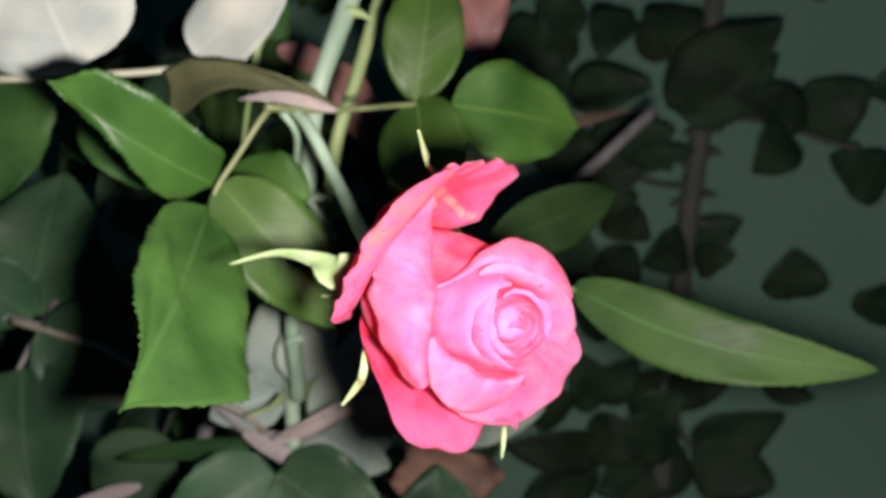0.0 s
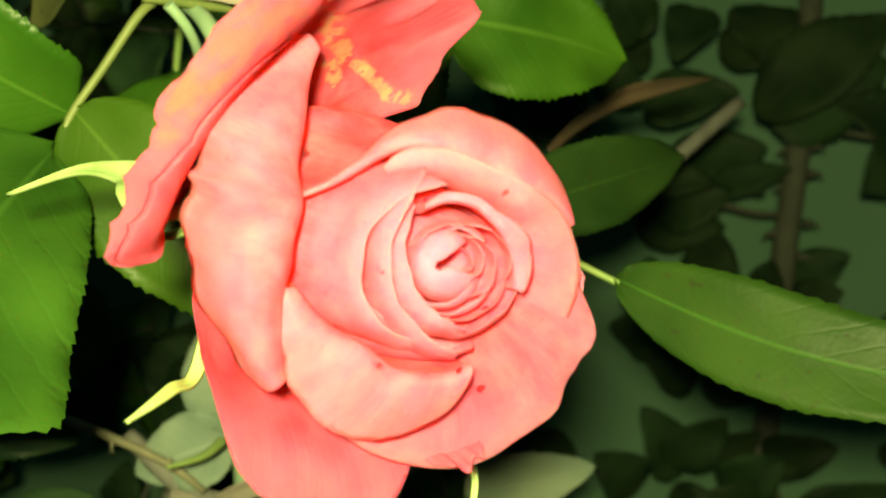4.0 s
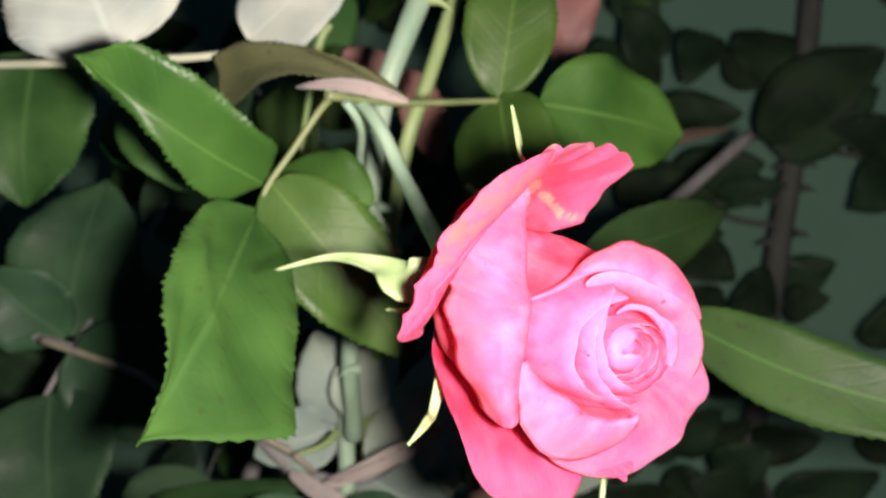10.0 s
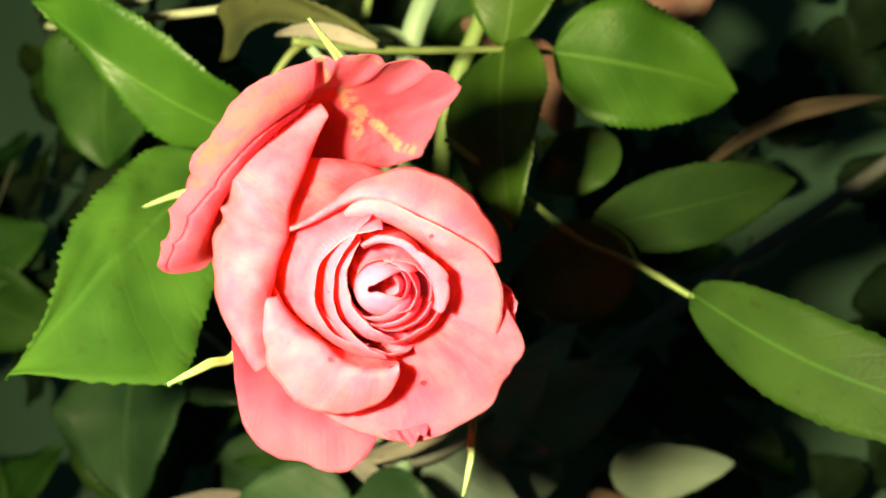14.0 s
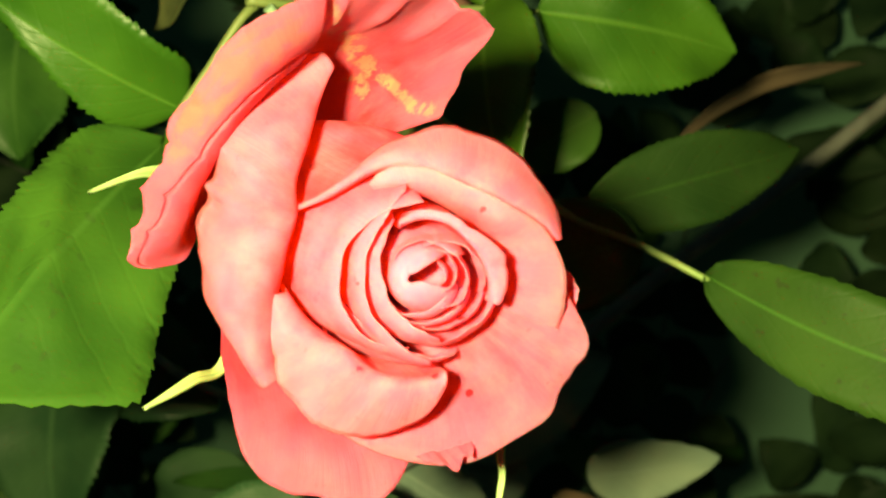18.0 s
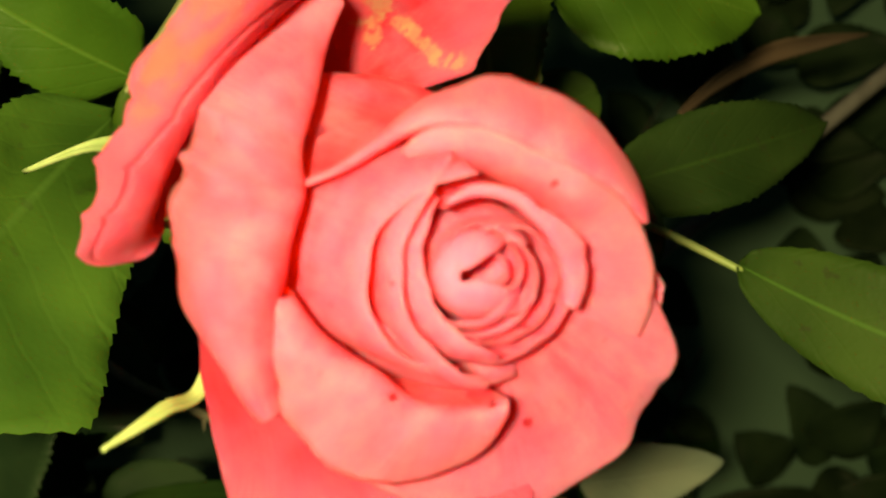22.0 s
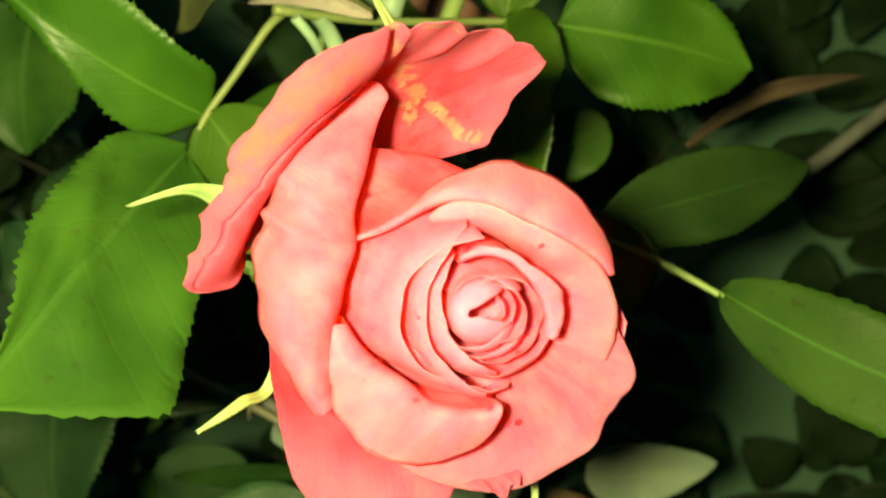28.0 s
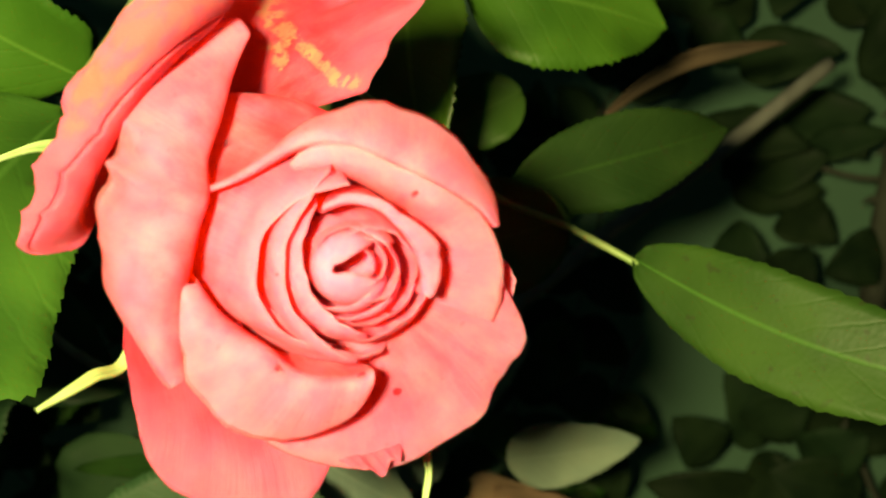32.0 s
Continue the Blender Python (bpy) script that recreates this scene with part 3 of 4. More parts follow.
# the open bowl
shaped_petal((3, -41), [(104, [(14, -28), (16, -14), (14.5, -4), (12.4, 3), (11.4, 5)]),
              (132, [(16, -28), (19.3, -14), (18.8, -4), (16, 3), (13.6, 5.6)]),
              (165, [(17, -28), (22, -13), (20.4, -5), (17.8, 2.2), (15.6, 5.2)]),
              (195, [(17, -28), (21.2, -13), (19.9, -5), (17.4, 2), (15.6, 4.6)]),
              (222, [(15, -28), (17, -14), (15.9, -5), (14.8, 1.3), (13.6, 4.2)]),
              (246, [(13, -28), (14.5, -14), (14, -5), (12.6, 1.5), (11.4, 4)])], PETAL_BOWL, ruffle=0.4, drop=0.05, seed=9)
shaped_petal((4, -42), [(158, [(20, -30), (22, -16), (24, -7), (25, -4), (25.6, -4), (25.8, -5)]),
              (140, [(19, -30), (21, -16), (20.5, -4), (21, 1), (22, 1.8), (22.5, 0.5)]),
              (113, [(18, -30), (20, -16), (18.6, -4), (18.8, 3), (21, 4.5), (23, 2)]),
              (90, [(17, -30), (19, -16), (15.8, -3), (15.6, 4), (19, 6), (23.6, 3)]),
              (62, [(17, -30), (19, -16), (15, -3), (14.7, 4.5), (18.5, 6.5), (23.2, 4)]),
              (38, [(17, -30), (19, -16), (16, -3), (16, 4.5), (18.5, 6), (21.6, 4)]),
              (16, [(17, -30), (19, -16), (18, -3), (18.8, 4), (19.4, 5), (19.8, 4)])], ruffle=0.7, drop=0.03, seed=11)
shaped_petal((4, -41), [(127, [(14, -26), (16.5, -14), (16, -6), (17, 0), (18.6, 2)]),
              (111, [(12, -26), (13.8, -14), (13.4, -5), (15.2, 1.8), (18.5, 4.6)]),
              (88, [(11, -26), (12, -14), (11.3, -5), (12.6, 2), (15.6, 6.6)]),
              (62, [(11, -26), (11.6, -14), (10.3, -5), (11.5, 2), (14.7, 7)]),
              (36, [(11, -26), (11.6, -14), (10.6, -5), (12.4, 2), (16.2, 6.6)]),
              (10, [(11, -26), (11.6, -14), (10.8, -6), (14.5, 0), (19.5, 5)]),
              (-14, [(11, -26), (11.8, -14), (11, -7), (15.5, -1), (20.6, 4)]),
              (-32, [(12, -26), (12.2, -14), (11.5, -8.5), (16, -3), (20.5, 1)])], ruffle=0.5, drop=0.04, seed=21)
shaped_petal((4, -42), [(0, [(14, -28), (15, -15), (13, -8.5), (15.5, -2.5), (18, 1), (19, 2)]),
              (-22, [(14, -28), (14, -15), (12, -8), (16, -2), (22, 3.2), (25.2, 4.6)]),
              (-36, [(14, -28), (13.8, -15), (12, -8), (16.2, -2), (21.5, 2.6), (24.6, 3.2)]),
              (-50, [(14, -28), (13.5, -15), (12, -8), (16.5, -2), (23, 2.5), (26.6, 2.6)]),
              (-85, [(15, -28), (14.5, -15), (13.5, -8), (18, -2.5), (24, 1), (27, 0.6)]),
              (-122, [(17, -28), (17, -15), (17, -8), (20, -3), (24.5, 0), (27, -1)])], ruffle=0.9, drop=0.03, seed=12)
petal(-13, 16, [(4, -42), (19, -30), (22, -16), (21.6, -5), (22, 0), (22.6, 2)], taper=0.3, drop=0.2, ruffle=0.6, seed=13)
shaped_petal((4, -42), [(-173, [(20, -30), (22, -16), (23.6, -5), (24.6, 0), (27, 1.5), (29, -1)]),
              (-158, [(19, -30), (21, -16), (20.6, -4), (21.4, 2), (25, 4.5), (29, 2)]),
              (-140, [(17, -30), (18.5, -16), (17.5, -4), (17.8, 3), (22.5, 6), (28.6, 4)]),
              (-120, [(16, -30), (17, -16), (16.6, -4), (17, 3.5), (21, 6.5), (26.4, 5)]),
              (-103, [(15, -30), (16, -16), (15.3, -4), (15.4, 3.5), (18.6, 6), (22.4, 5)]),
              (-85, [(14, -30), (15, -16), (14, -4), (13.6, 3), (14.4, 5), (15.6, 5)])], ruffle=0.8, drop=0.03, seed=14)
shaped_petal((4, -43), [(103, [(20, -34), (26, -27), (29, -21), (31, -18), (32.5, -18), (33.6, -20.5), (32, -25)]),
              (130, [(20, -33), (24.5, -20), (26, -11), (28.6, -6.5), (32.6, -7), (35.2, -12.5), (33.2, -20)]),
              (146, [(19.5, -32), (23.5, -18), (25, -8), (27.6, -2.5), (32.4, -3), (35.8, -9), (33.8, -18)]),
              (158, [(19, -31), (22.5, -16), (23.8, -5), (26.5, 0.5), (31.4, -0.2), (34, -6.5), (32, -17)]),
              (175, [(19, -31), (23, -16), (24.5, -4), (27.5, 3), (32.6, 2.8), (35.8, -3), (33, -14)]),
              (197, [(20, -31), (24.3, -16.5), (25.7, -4.5), (27.5, 3.2), (31.6, 4.2), (34.4, 0), (33.4, -10)]),
              (214, [(20, -32), (25, -18), (26.6, -7), (27.6, 1), (30.2, 3.6), (32, 1.4), (32, -6)])],
             ruffle=1.7, rag=0.02, drop=0.06, power=8.0, seed=15, nicks=((0.06, 2.0, 0.03), (0.17, -1.3, 0.06), (-0.25, 0.9, 0.05), (0.4, 0.8, 0.06)))
# the weathered outer petals, bent back
OUT = "weathered outer petal with tan scars along its lip"
shaped_petal((5, -44), [(113, [(22, -36), (32, -22), (40, -11), (46, -5.5)]),
              (99, [(22, -37), (32, -27), (39, -16), (45.5, -7.5)]),
              (80, [(22, -38), (31, -30), (38, -22), (45, -14.5)]),
              (60, [(22, -40), (30, -35), (37, -28), (43.7, -21.7)]),
              (45, [(20, -42), (26, -39), (32, -35), (36.5, -31)]),
              (33, [(17, -43), (22, -41), (26, -39), (29.5, -37.5)])],
             PETAL_TOP, ruffle=1.5, rag=0.02, drop=0.02, seed=16, label=OUT, nicks=((-0.72, -2.2, 0.05), (-0.36, -2.0, 0.06), (0.0, -1.8, 0.07), (0.3, 1.2, 0.12)))
shaped_petal((5, -44), [(110, [(23, -33), (32, -20), (39.5, -10), (47, -4)]),
              (127, [(23, -32), (31.5, -17), (39.5, -7), (48.2, -4)]),
              (148, [(23, -31), (30.5, -17), (37, -10.5), (43.4, -10.5)]),
              (162, [(23, -31), (30, -18.5), (36, -13.2), (41.2, -13)]),
              (176, [(22, -33), (29.5, -21), (35.5, -16), (40.4, -16)]),
              (186, [(21, -35), (28, -25), (34.4, -20.5), (40.2, -19)]),
              (192, [(18, -37), (23, -31), (27.5, -26), (31, -24)])],
             PETAL_OUT, ruffle=0.7, rag=0.03, drop=0.0, seed=17, label=OUT, crease=0.8, nicks=((0.35, 1.0, 0.03), (0.1, 0.9, 0.03), (-0.2, -1.0, 0.04)))
petal(-102, 31, [(5, -44), (20, -37), (29, -28), (36.5, -20), (44.8, -17)], PETAL_RED, taper=0.3, drop=0.26, power=2.3, ruffle=1.0, seed=18, label="darker pink outer petal bent back")
petal(-74, 12, [(5, -44), (20, -36), (28, -26), (34, -16), (36, -11)], PETAL_RED, taper=0.5, drop=0.3, ruffle=1.2, seed=19)


def strip(points, widths, thick=0.0008, face=(0, -1, 0)):
    """A tapered curved strip, folded a little along its middle."""
    q = np.linspace(0, 1, 24)
    line, w = spline(points, q), spline([[x] for x in widths], q)[:, 0]
    d = np.gradient(line, axis=0)
    side = np.cross(d, np.array(face))
    side /= np.linalg.norm(side, axis=1, keepdims=True)
    nor = np.cross(side, d)
    nor /= np.linalg.norm(nor, axis=1, keepdims=True)
    u = np.linspace(-1, 1, 7)
    pts = line[:, None] + side[:, None] * (w[:, None] * u)[..., None] + nor[:, None] * (w[:, None] * 0.4 * u**2)[..., None]
    uv = np.stack(np.broadcast_arrays(u[None], q[:, None]), -1)
    return sheet(pts, uv, thick)


def under(ob, thing):
    """Hangs a part made in world places under a thing that is turned."""
    ob.matrix_parent_inverse = thing.matrix_world.inverted()
    return ob


# ---- the bush ----
bush = tagged(new("rose_bush"), "leafy garden rose bush with thorny canes in front of the wall", "bush")
COUNT = [0]
BASE = bloom.matrix_world @ Vector((-0.026, 0.014, -0.044))


def compound(label, thing=None):
    ob = new("compound_leaf")
    ob.parent = thing or bush
    ob["label"] = label
    return ob


def leaflet(parent, base, tip, width, material, **shape):
    COUNT[0] += 1
    shape.setdefault("seed", COUNT[0])
    return part("leaflet", blade(base, tip, width, **shape), material, parent)


def stalk(name, parent, points, radii, material, label=""):
    ob = part(name, tube(points, radii), material, parent, label)
    if parent is bloom:
        under(ob, bloom)
    return ob


left_leaf = compound("green toothed compound leaf, one leaflet wrinkled and curled")
stalk("petiole", left_leaf, [(-0.0665, 0.4550, 0.0575), (-0.0700, 0.4520, 0.0525), (-0.0790, 0.4510, 0.0390), (-0.0879, 0.4500, 0.0256), (-0.0934, 0.4500, 0.0101)], [0.0014, 0.0013, 0.0012, 0.0011, 0.0009], STEM_OLIVE)
leaflet(left_leaf, (-0.0892, 0.4600, 0.0284), (-0.1383, 0.4100, 0.0629), 0.0377, LEAF, roll=-12, bend=0.1, cup=0.2, lobes=0.034, teeth=30,
        halves=([0.02, 0.36, 0.42, 0.45, 0.48, 0.5, 0.5, 0.46, 0.38, 0.0], [0.02, 0.29, 0.33, 0.3, 0.24, 0.16, 0.11, 0.08, 0.05, 0.0]))
leaflet(left_leaf, (-0.0906, 0.4470, 0.0177), (-0.1026, 0.3680, -0.0467), 0.0405, LEAF_MATT, roll=-32, bend=0.05, cup=0.08, wave=0.05, lobes=0.034, teeth=36, crumple=0.12,
        halves=([0.02, 0.34, 0.43, 0.44, 0.42, 0.38, 0.27, 0.12, 0.03, 0.0], [0.02, 0.32, 0.46, 0.55, 0.64, 0.74, 0.85, 0.88, 0.5, 0.0]))
leaflet(left_leaf, (-0.0864, 0.4500, 0.0284), (-0.0384, 0.4600, -0.0312), 0.0371, LEAF, roll=-10, bend=0.06, cup=0.22, blunt=0.9)
leaflet(left_leaf, (-0.0543, 0.4700, 0.0216), (-0.0903, 0.4800, 0.0361), 0.0259, LEAF, roll=20, bend=0.1)
upper_leaf = compound("glossy green compound leaf with three rounded leaflets")
stalk("petiole", upper_leaf, [(-0.0673, 0.4500, 0.0575), (-0.0428, 0.4700, 0.0580), (-0.0098, 0.4940, 0.0623), (0.0060, 0.5020, 0.0623)], [0.0016, 0.0013, 0.0011, 0.0009], STEM_OLIVE)
leaflet(upper_leaf, (-0.0091, 0.4940, 0.0630), (0.0002, 0.5000, 0.1264), 0.0334, LEAF, bend=0.05, cup=0.15, blunt=1.0)
leaflet(upper_leaf, (0.0055, 0.5020, 0.0623), (0.0652, 0.5330, 0.0535), 0.0440, LEAF, roll=-8, bend=0.06, cup=0.15, blunt=0.85)
leaflet(upper_leaf, (-0.0093, 0.4940, 0.0640), (0.0018, 0.4700, -0.0003), 0.0368, LEAF, roll=15, bend=0.06, cup=0.2, blunt=0.8)
withered_leaf = compound("withered brownish leaf, curled along its toothed edge")
leaflet(withered_leaf, (-0.0414, 0.4600, 0.0579), (-0.1135, 0.4800, 0.0690), 0.0192, LEAF_BROWN, roll=-12, bend=0.08, cup=0.3, wave=0.1, sweep=-0.13, lobes=0.05, teeth=24,
        halves=([0.05, 0.18, 0.21, 0.22, 0.27, 0.36, 0.5, 0.42], [0.05, 0.18, 0.21, 0.22, 0.27, 0.4, 0.62, 0.56]))
leaflet(withered_leaf, (-0.0402, 0.4560, 0.0562), (-0.0800, 0.4600, 0.0620), 0.0042, LEAF_DRY, roll=-20, bend=0.06, cup=0.3, wave=0.1, sweep=-0.09, lobes=0.12)
right_leaf = compound("dusty green compound leaf with one long drooping end leaflet")
stalk("petiole", right_leaf, [(-0.0207, 0.4700, 0.0284), (0.0027, 0.4900, 0.0101), (0.0165, 0.5000, -0.0008), (0.0377, 0.5000, -0.0101), (0.0565, 0.4980, -0.0201)], [0.0011, 0.0012, 0.0013, 0.0012, 0.0010], STEM_GREEN)
leaflet(right_leaf, (0.0556, 0.4980, -0.0186), (0.1687, 0.4510, -0.0528), 0.0292, LEAF_BIG, roll=-5, bend=0.04, cup=0.12, blunt=0.9, sweep=-0.068)
leaflet(right_leaf, (0.0193, 0.5050, 0.0015), (0.0861, 0.5530, 0.0250), 0.0272, LEAF_SHADED, roll=10, bend=0.06, cup=0.15, blunt=0.95)
leaflet(right_leaf, (0.0368, 0.5020, -0.0071), (-0.0102, 0.5100, -0.0203), 0.0331, LEAF_MID, roll=0, bend=0.08, cup=0.15, blunt=0.9)
leaflet(right_leaf, (0.0141, 0.5800, 0.0424), (-0.0178, 0.5700, 0.0224), 0.0261, LEAF_MID, roll=0, bend=0.08)
pale_leaf = compound("pale compound leaf showing its whitish underside")
stalk("petiole", pale_leaf, [(-0.2041, 0.5000, 0.0799), (-0.1640, 0.4900, 0.0783), (-0.1160, 0.4850, 0.0789), (-0.1020, 0.4870, 0.0835)], [0.0017, 0.0017, 0.0015, 0.0011], STEM_PALE)
leaflet(pale_leaf, (-0.1508, 0.4850, 0.0816), (-0.1713, 0.4700, 0.1416), 0.0657, LEAF_PALE, bend=0.03, cup=0.1, blunt=0.75)
leaflet(pale_leaf, (-0.1024, 0.4890, 0.0855), (-0.0582, 0.4800, 0.1185), 0.0319, LEAF_PALE, bend=0.03, cup=0.1, blunt=0.75)
red_leaf = compound("young reddish leaf hanging by its stalk")
leaflet(red_leaf, (0.0107, 0.6800, 0.1733), (0.0292, 0.6800, 0.1133), 0.0486, LEAF_RED, bend=0.05, cup=0.2)
leaflet(red_leaf, (0.0404, 0.6600, 0.0445), (0.1158, 0.7000, 0.0834), 0.0113, LEAF_MAUVE, roll=60, bend=-0.1)
leaflet(red_leaf, (-0.0610, 0.7200, 0.1187), (-0.0446, 0.7400, 0.0663), 0.0253, LEAF_RED, bend=0.08)
leaflet(red_leaf, (-0.0967, 0.7000, 0.1252), (-0.0577, 0.7200, 0.1116), 0.0160, LEAF_RED, bend=0.08)
shaded_leaf = compound("dark green leaves deep in the bush")
leaflet(shaded_leaf, (-0.2126, 0.5600, 0.0976), (-0.2171, 0.5600, 0.0294), 0.0636, LEAF_MID, blunt=0.8)
leaflet(shaded_leaf, (-0.3009, 0.7200, -0.0732), (-0.2839, 0.7000, -0.1610), 0.0844, LEAF_MID, blunt=0.75)
leaflet(shaded_leaf, (-0.2208, 0.6200, -0.0290), (-0.2097, 0.6400, 0.0510), 0.0685, LEAF_DEEP, blunt=0.8)
leaflet(shaded_leaf, (-0.2208, 0.6200, -0.0290), (-0.2539, 0.6000, 0.0027), 0.0417, LEAF_DEEP)
leaflet(shaded_leaf, (-0.2110, 0.6000, -0.0340), (-0.1475, 0.6000, -0.0713), 0.0523, LEAF_DEEP, blunt=0.85)
leaflet(shaded_leaf, (-0.2199, 0.6300, -0.0342), (-0.1773, 0.6600, -0.0424), 0.0265, LEAF_DARK)
leaflet(shaded_leaf, (-0.2204, 0.6000, -0.0543), (-0.2097, 0.5800, -0.1236), 0.0683, LEAF_DEEP, blunt=0.8)
leaflet(shaded_leaf, (-0.1990, 0.6200, 0.0827), (-0.1651, 0.6200, 0.0512), 0.0350, LEAF_MID)
leaflet(shaded_leaf, (-0.1961, 0.6600, 0.0261), (-0.1646, 0.7000, 0.0434), 0.0517, LEAF_DEEP)
leaflet(shaded_leaf, (-0.1599, 0.6600, -0.1044), (-0.2031, 0.6600, -0.1418), 0.0511, LEAF_DARK)
stalk("petiole", shaded_leaf, [(-0.2511, 0.6200, -0.0249), (-0.2130, 0.6100, -0.0346), (-0.1850, 0.6200, -0.0468)], [0.0026, 0.0024, 0.0016], STEM_GREY)
stalk("petiole", shaded_leaf, [(-0.2235, 0.6000, -0.0571), (-0.2129, 0.6100, -0.0331), (-0.1912, 0.6600, 0.0259), (-0.1845, 0.6800, 0.0530)], [0.0014, 0.0014, 0.0020, 0.0016], STEM_GREY)
grey_leaf = compound("greyish-green leaves showing matt undersides")
leaflet(grey_leaf, (-0.0798, 0.6000, -0.0677), (-0.0961, 0.6000, -0.0260), 0.0328, LEAF_GREY, blunt=0.85)
leaflet(grey_leaf, (-0.0858, 0.6000, -0.0704), (-0.1244, 0.6000, -0.0838), 0.0286, LEAF_GREY, blunt=0.8)
leaflet(grey_leaf, (-0.0711, 0.6200, -0.0946), (-0.0280, 0.6400, -0.0521), 0.0374, LEAF_GREY, blunt=0.85)
leaflet(grey_leaf, (-0.0772, 0.6200, -0.0944), (-0.0324, 0.6200, -0.1171), 0.0340, LEAF_GREY, blunt=0.8)
leaflet(grey_leaf, (-0.0799, 0.5800, -0.0625), (-0.0579, 0.6000, -0.0272), 0.0263, LEAF_GREY, blunt=0.8)
leaflet(grey_leaf, (-0.0672, 0.7000, -0.0968), (0.0048, 0.7000, -0.0527), 0.0449, LEAF_GREY, blunt=0.85)
leaflet(grey_leaf, (-0.0827, 0.7000, -0.1085), (-0.0325, 0.7200, -0.0312), 0.0277, LEAF_GREY, blunt=0.85)
leaflet(grey_leaf, (-0.0328, 0.7000, -0.1103), (-0.0827, 0.7000, -0.1085), 0.0335, LEAF_GREY)
leaflet(grey_leaf, (-0.0004, 0.6600, -0.1024), (0.0557, 0.6600, -0.0925), 0.0262, LEAF_GREY, blunt=0.8)
leaflet(grey_leaf, (-0.0821, 0.55, -0.1037), (-0.0279, 0.54, -0.1386), 0.0520, LEAF_DEEP, blunt=0.8)
leaflet(grey_leaf, (-0.0846, 0.55, -0.1026), (-0.1384, 0.54, -0.1328), 0.0420, LEAF_DEEP, blunt=0.8)
dead_leaf = compound("curled dead tan leaf caught among the stems")
leaflet(dead_leaf, (-0.0389, 0.7400, -0.1470), (0.0383, 0.7600, -0.1498), 0.0412, LEAF_TAN, bend=0.2, wave=0.2)
leaflet(dead_leaf, (-0.0274, 0.7400, -0.1293), (0.0122, 0.7600, -0.1527), 0.0336, LEAF_TAN, bend=0.2, wave=0.2)
dry_leaf = compound("dry greyish-mauve leaf blades fallen among the stems")
leaflet(dry_leaf, (-0.0887, 0.575, -0.0932), (-0.0282, 0.56, -0.0628), 0.0085, LEAF_DRY, roll=25, bend=0.06, wave=0.1, lobes=0.004)
leaflet(dry_leaf, (-0.1039, 0.58, -0.0886), (-0.0588, 0.56, -0.1117), 0.0075, LEAF_DRY, roll=-20, bend=0.03, wave=0.1, lobes=0.004)
leaflet(dry_leaf, (-0.1607, 0.6, -0.1177), (-0.1984, 0.58, -0.1256), 0.0070, LEAF_DRY, roll=15, bend=0.05, wave=0.1, lobes=0.004)
leaflet(dry_leaf, (-0.1001, 0.6, -0.0978), (-0.1791, 0.62, -0.1063), 0.0095, LEAF_SHADED, roll=10, bend=0.05, wave=0.1, lobes=0.01)
leaflet(shaded_leaf, (-0.1573, 0.52, 0.0708), (-0.13, 0.5, 0.0311), 0.0230, LEAF_MID, roll=8, blunt=0.9)
leaflet(shaded_leaf, (-0.0059, 0.7, -0.1822), (-0.0073, 0.69, -0.13), 0.0560, LEAF_DEEP, roll=-8, blunt=0.85)
hip = under(part("hip", tube([BASE - AXIS * 0.004, BASE, BASE + AXIS * 0.008], [0.0035, 0.0065, 0.006], 14, 12), SEPAL, bloom), bloom)
stalk("flower_stem", bloom, [tuple(BASE), (-0.0388, 0.4400, 0.0252), (-0.0510, 0.4550, 0.0491), (-0.0608, 0.4640, 0.0595), (-0.0676, 0.4620, 0.0616)], [0.0026, 0.0026, 0.0025, 0.0021, 0.0012], STEM_TEAL)
under(part("sepal", strip([tuple(BASE + AXIS * 0.004), (-0.0319, 0.3520, -0.0066), (-0.0396, 0.3600, -0.0024), (-0.0533, 0.3700, 0.0005), (-0.0699, 0.3760, -0.0027)], [0.0050, 0.0058, 0.0028, 0.0010, 0.0003], face=(0.2, -1, 0.3)), SEPAL, bloom), bloom)
under(part("sepal", strip([tuple(BASE + AXIS * 0.004), (-0.0328, 0.3600, -0.0093), (-0.0366, 0.3550, -0.0082)], [0.0020, 0.0008, 0.0001], face=(0.2, -1, 0.3)), SEPAL, bloom), bloom)
under(part("sepal", strip([tuple(BASE + AXIS * 0.004), (-0.0311, 0.3600, -0.0129), (-0.0373, 0.3520, -0.0131)], [0.0020, 0.0008, 0.0001], face=(0.2, -1, 0.3)), SEPAL, bloom), bloom)
under(part("sepal", strip([tuple(BASE + AXIS * 0.004), (-0.0252, 0.3520, -0.0354), (-0.0268, 0.3400, -0.0397), (-0.0303, 0.3300, -0.0436)], [0.0026, 0.0012, 0.0010, 0.0002], face=(0.2, -1, 0.3)), SEPAL, bloom), bloom)
under(part("sepal", strip([tuple(BASE + AXIS * 0.004), (0.0130, 0.3900, -0.0461), (0.0182, 0.3880, -0.0584), (0.0182, 0.3870, -0.0649), (0.0174, 0.3860, -0.0707)], [0.0020, 0.0012, 0.0007, 0.0006, 0.0002], face=(0.2, -1, 0.3)), SEPAL, bloom), bloom)
under(part("sepal", strip([tuple(BASE + AXIS * 0.004), (-0.0029, 0.3850, 0.0210), (-0.0042, 0.3600, 0.0268), (-0.0060, 0.3400, 0.0352)], [0.0030, 0.0022, 0.0014, 0.0001], face=(0.2, -1, 0.3)), SEPAL, bloom), bloom)
under(part("sepal", strip([tuple(BASE + AXIS * 0.004), (0.0127, 0.3850, -0.0092), (0.0246, 0.3750, -0.0094), (0.0294, 0.3700, -0.0143)], [0.0030, 0.0024, 0.0016, 0.0003], face=(0.2, -1, 0.3)), SEPAL, bloom), bloom)
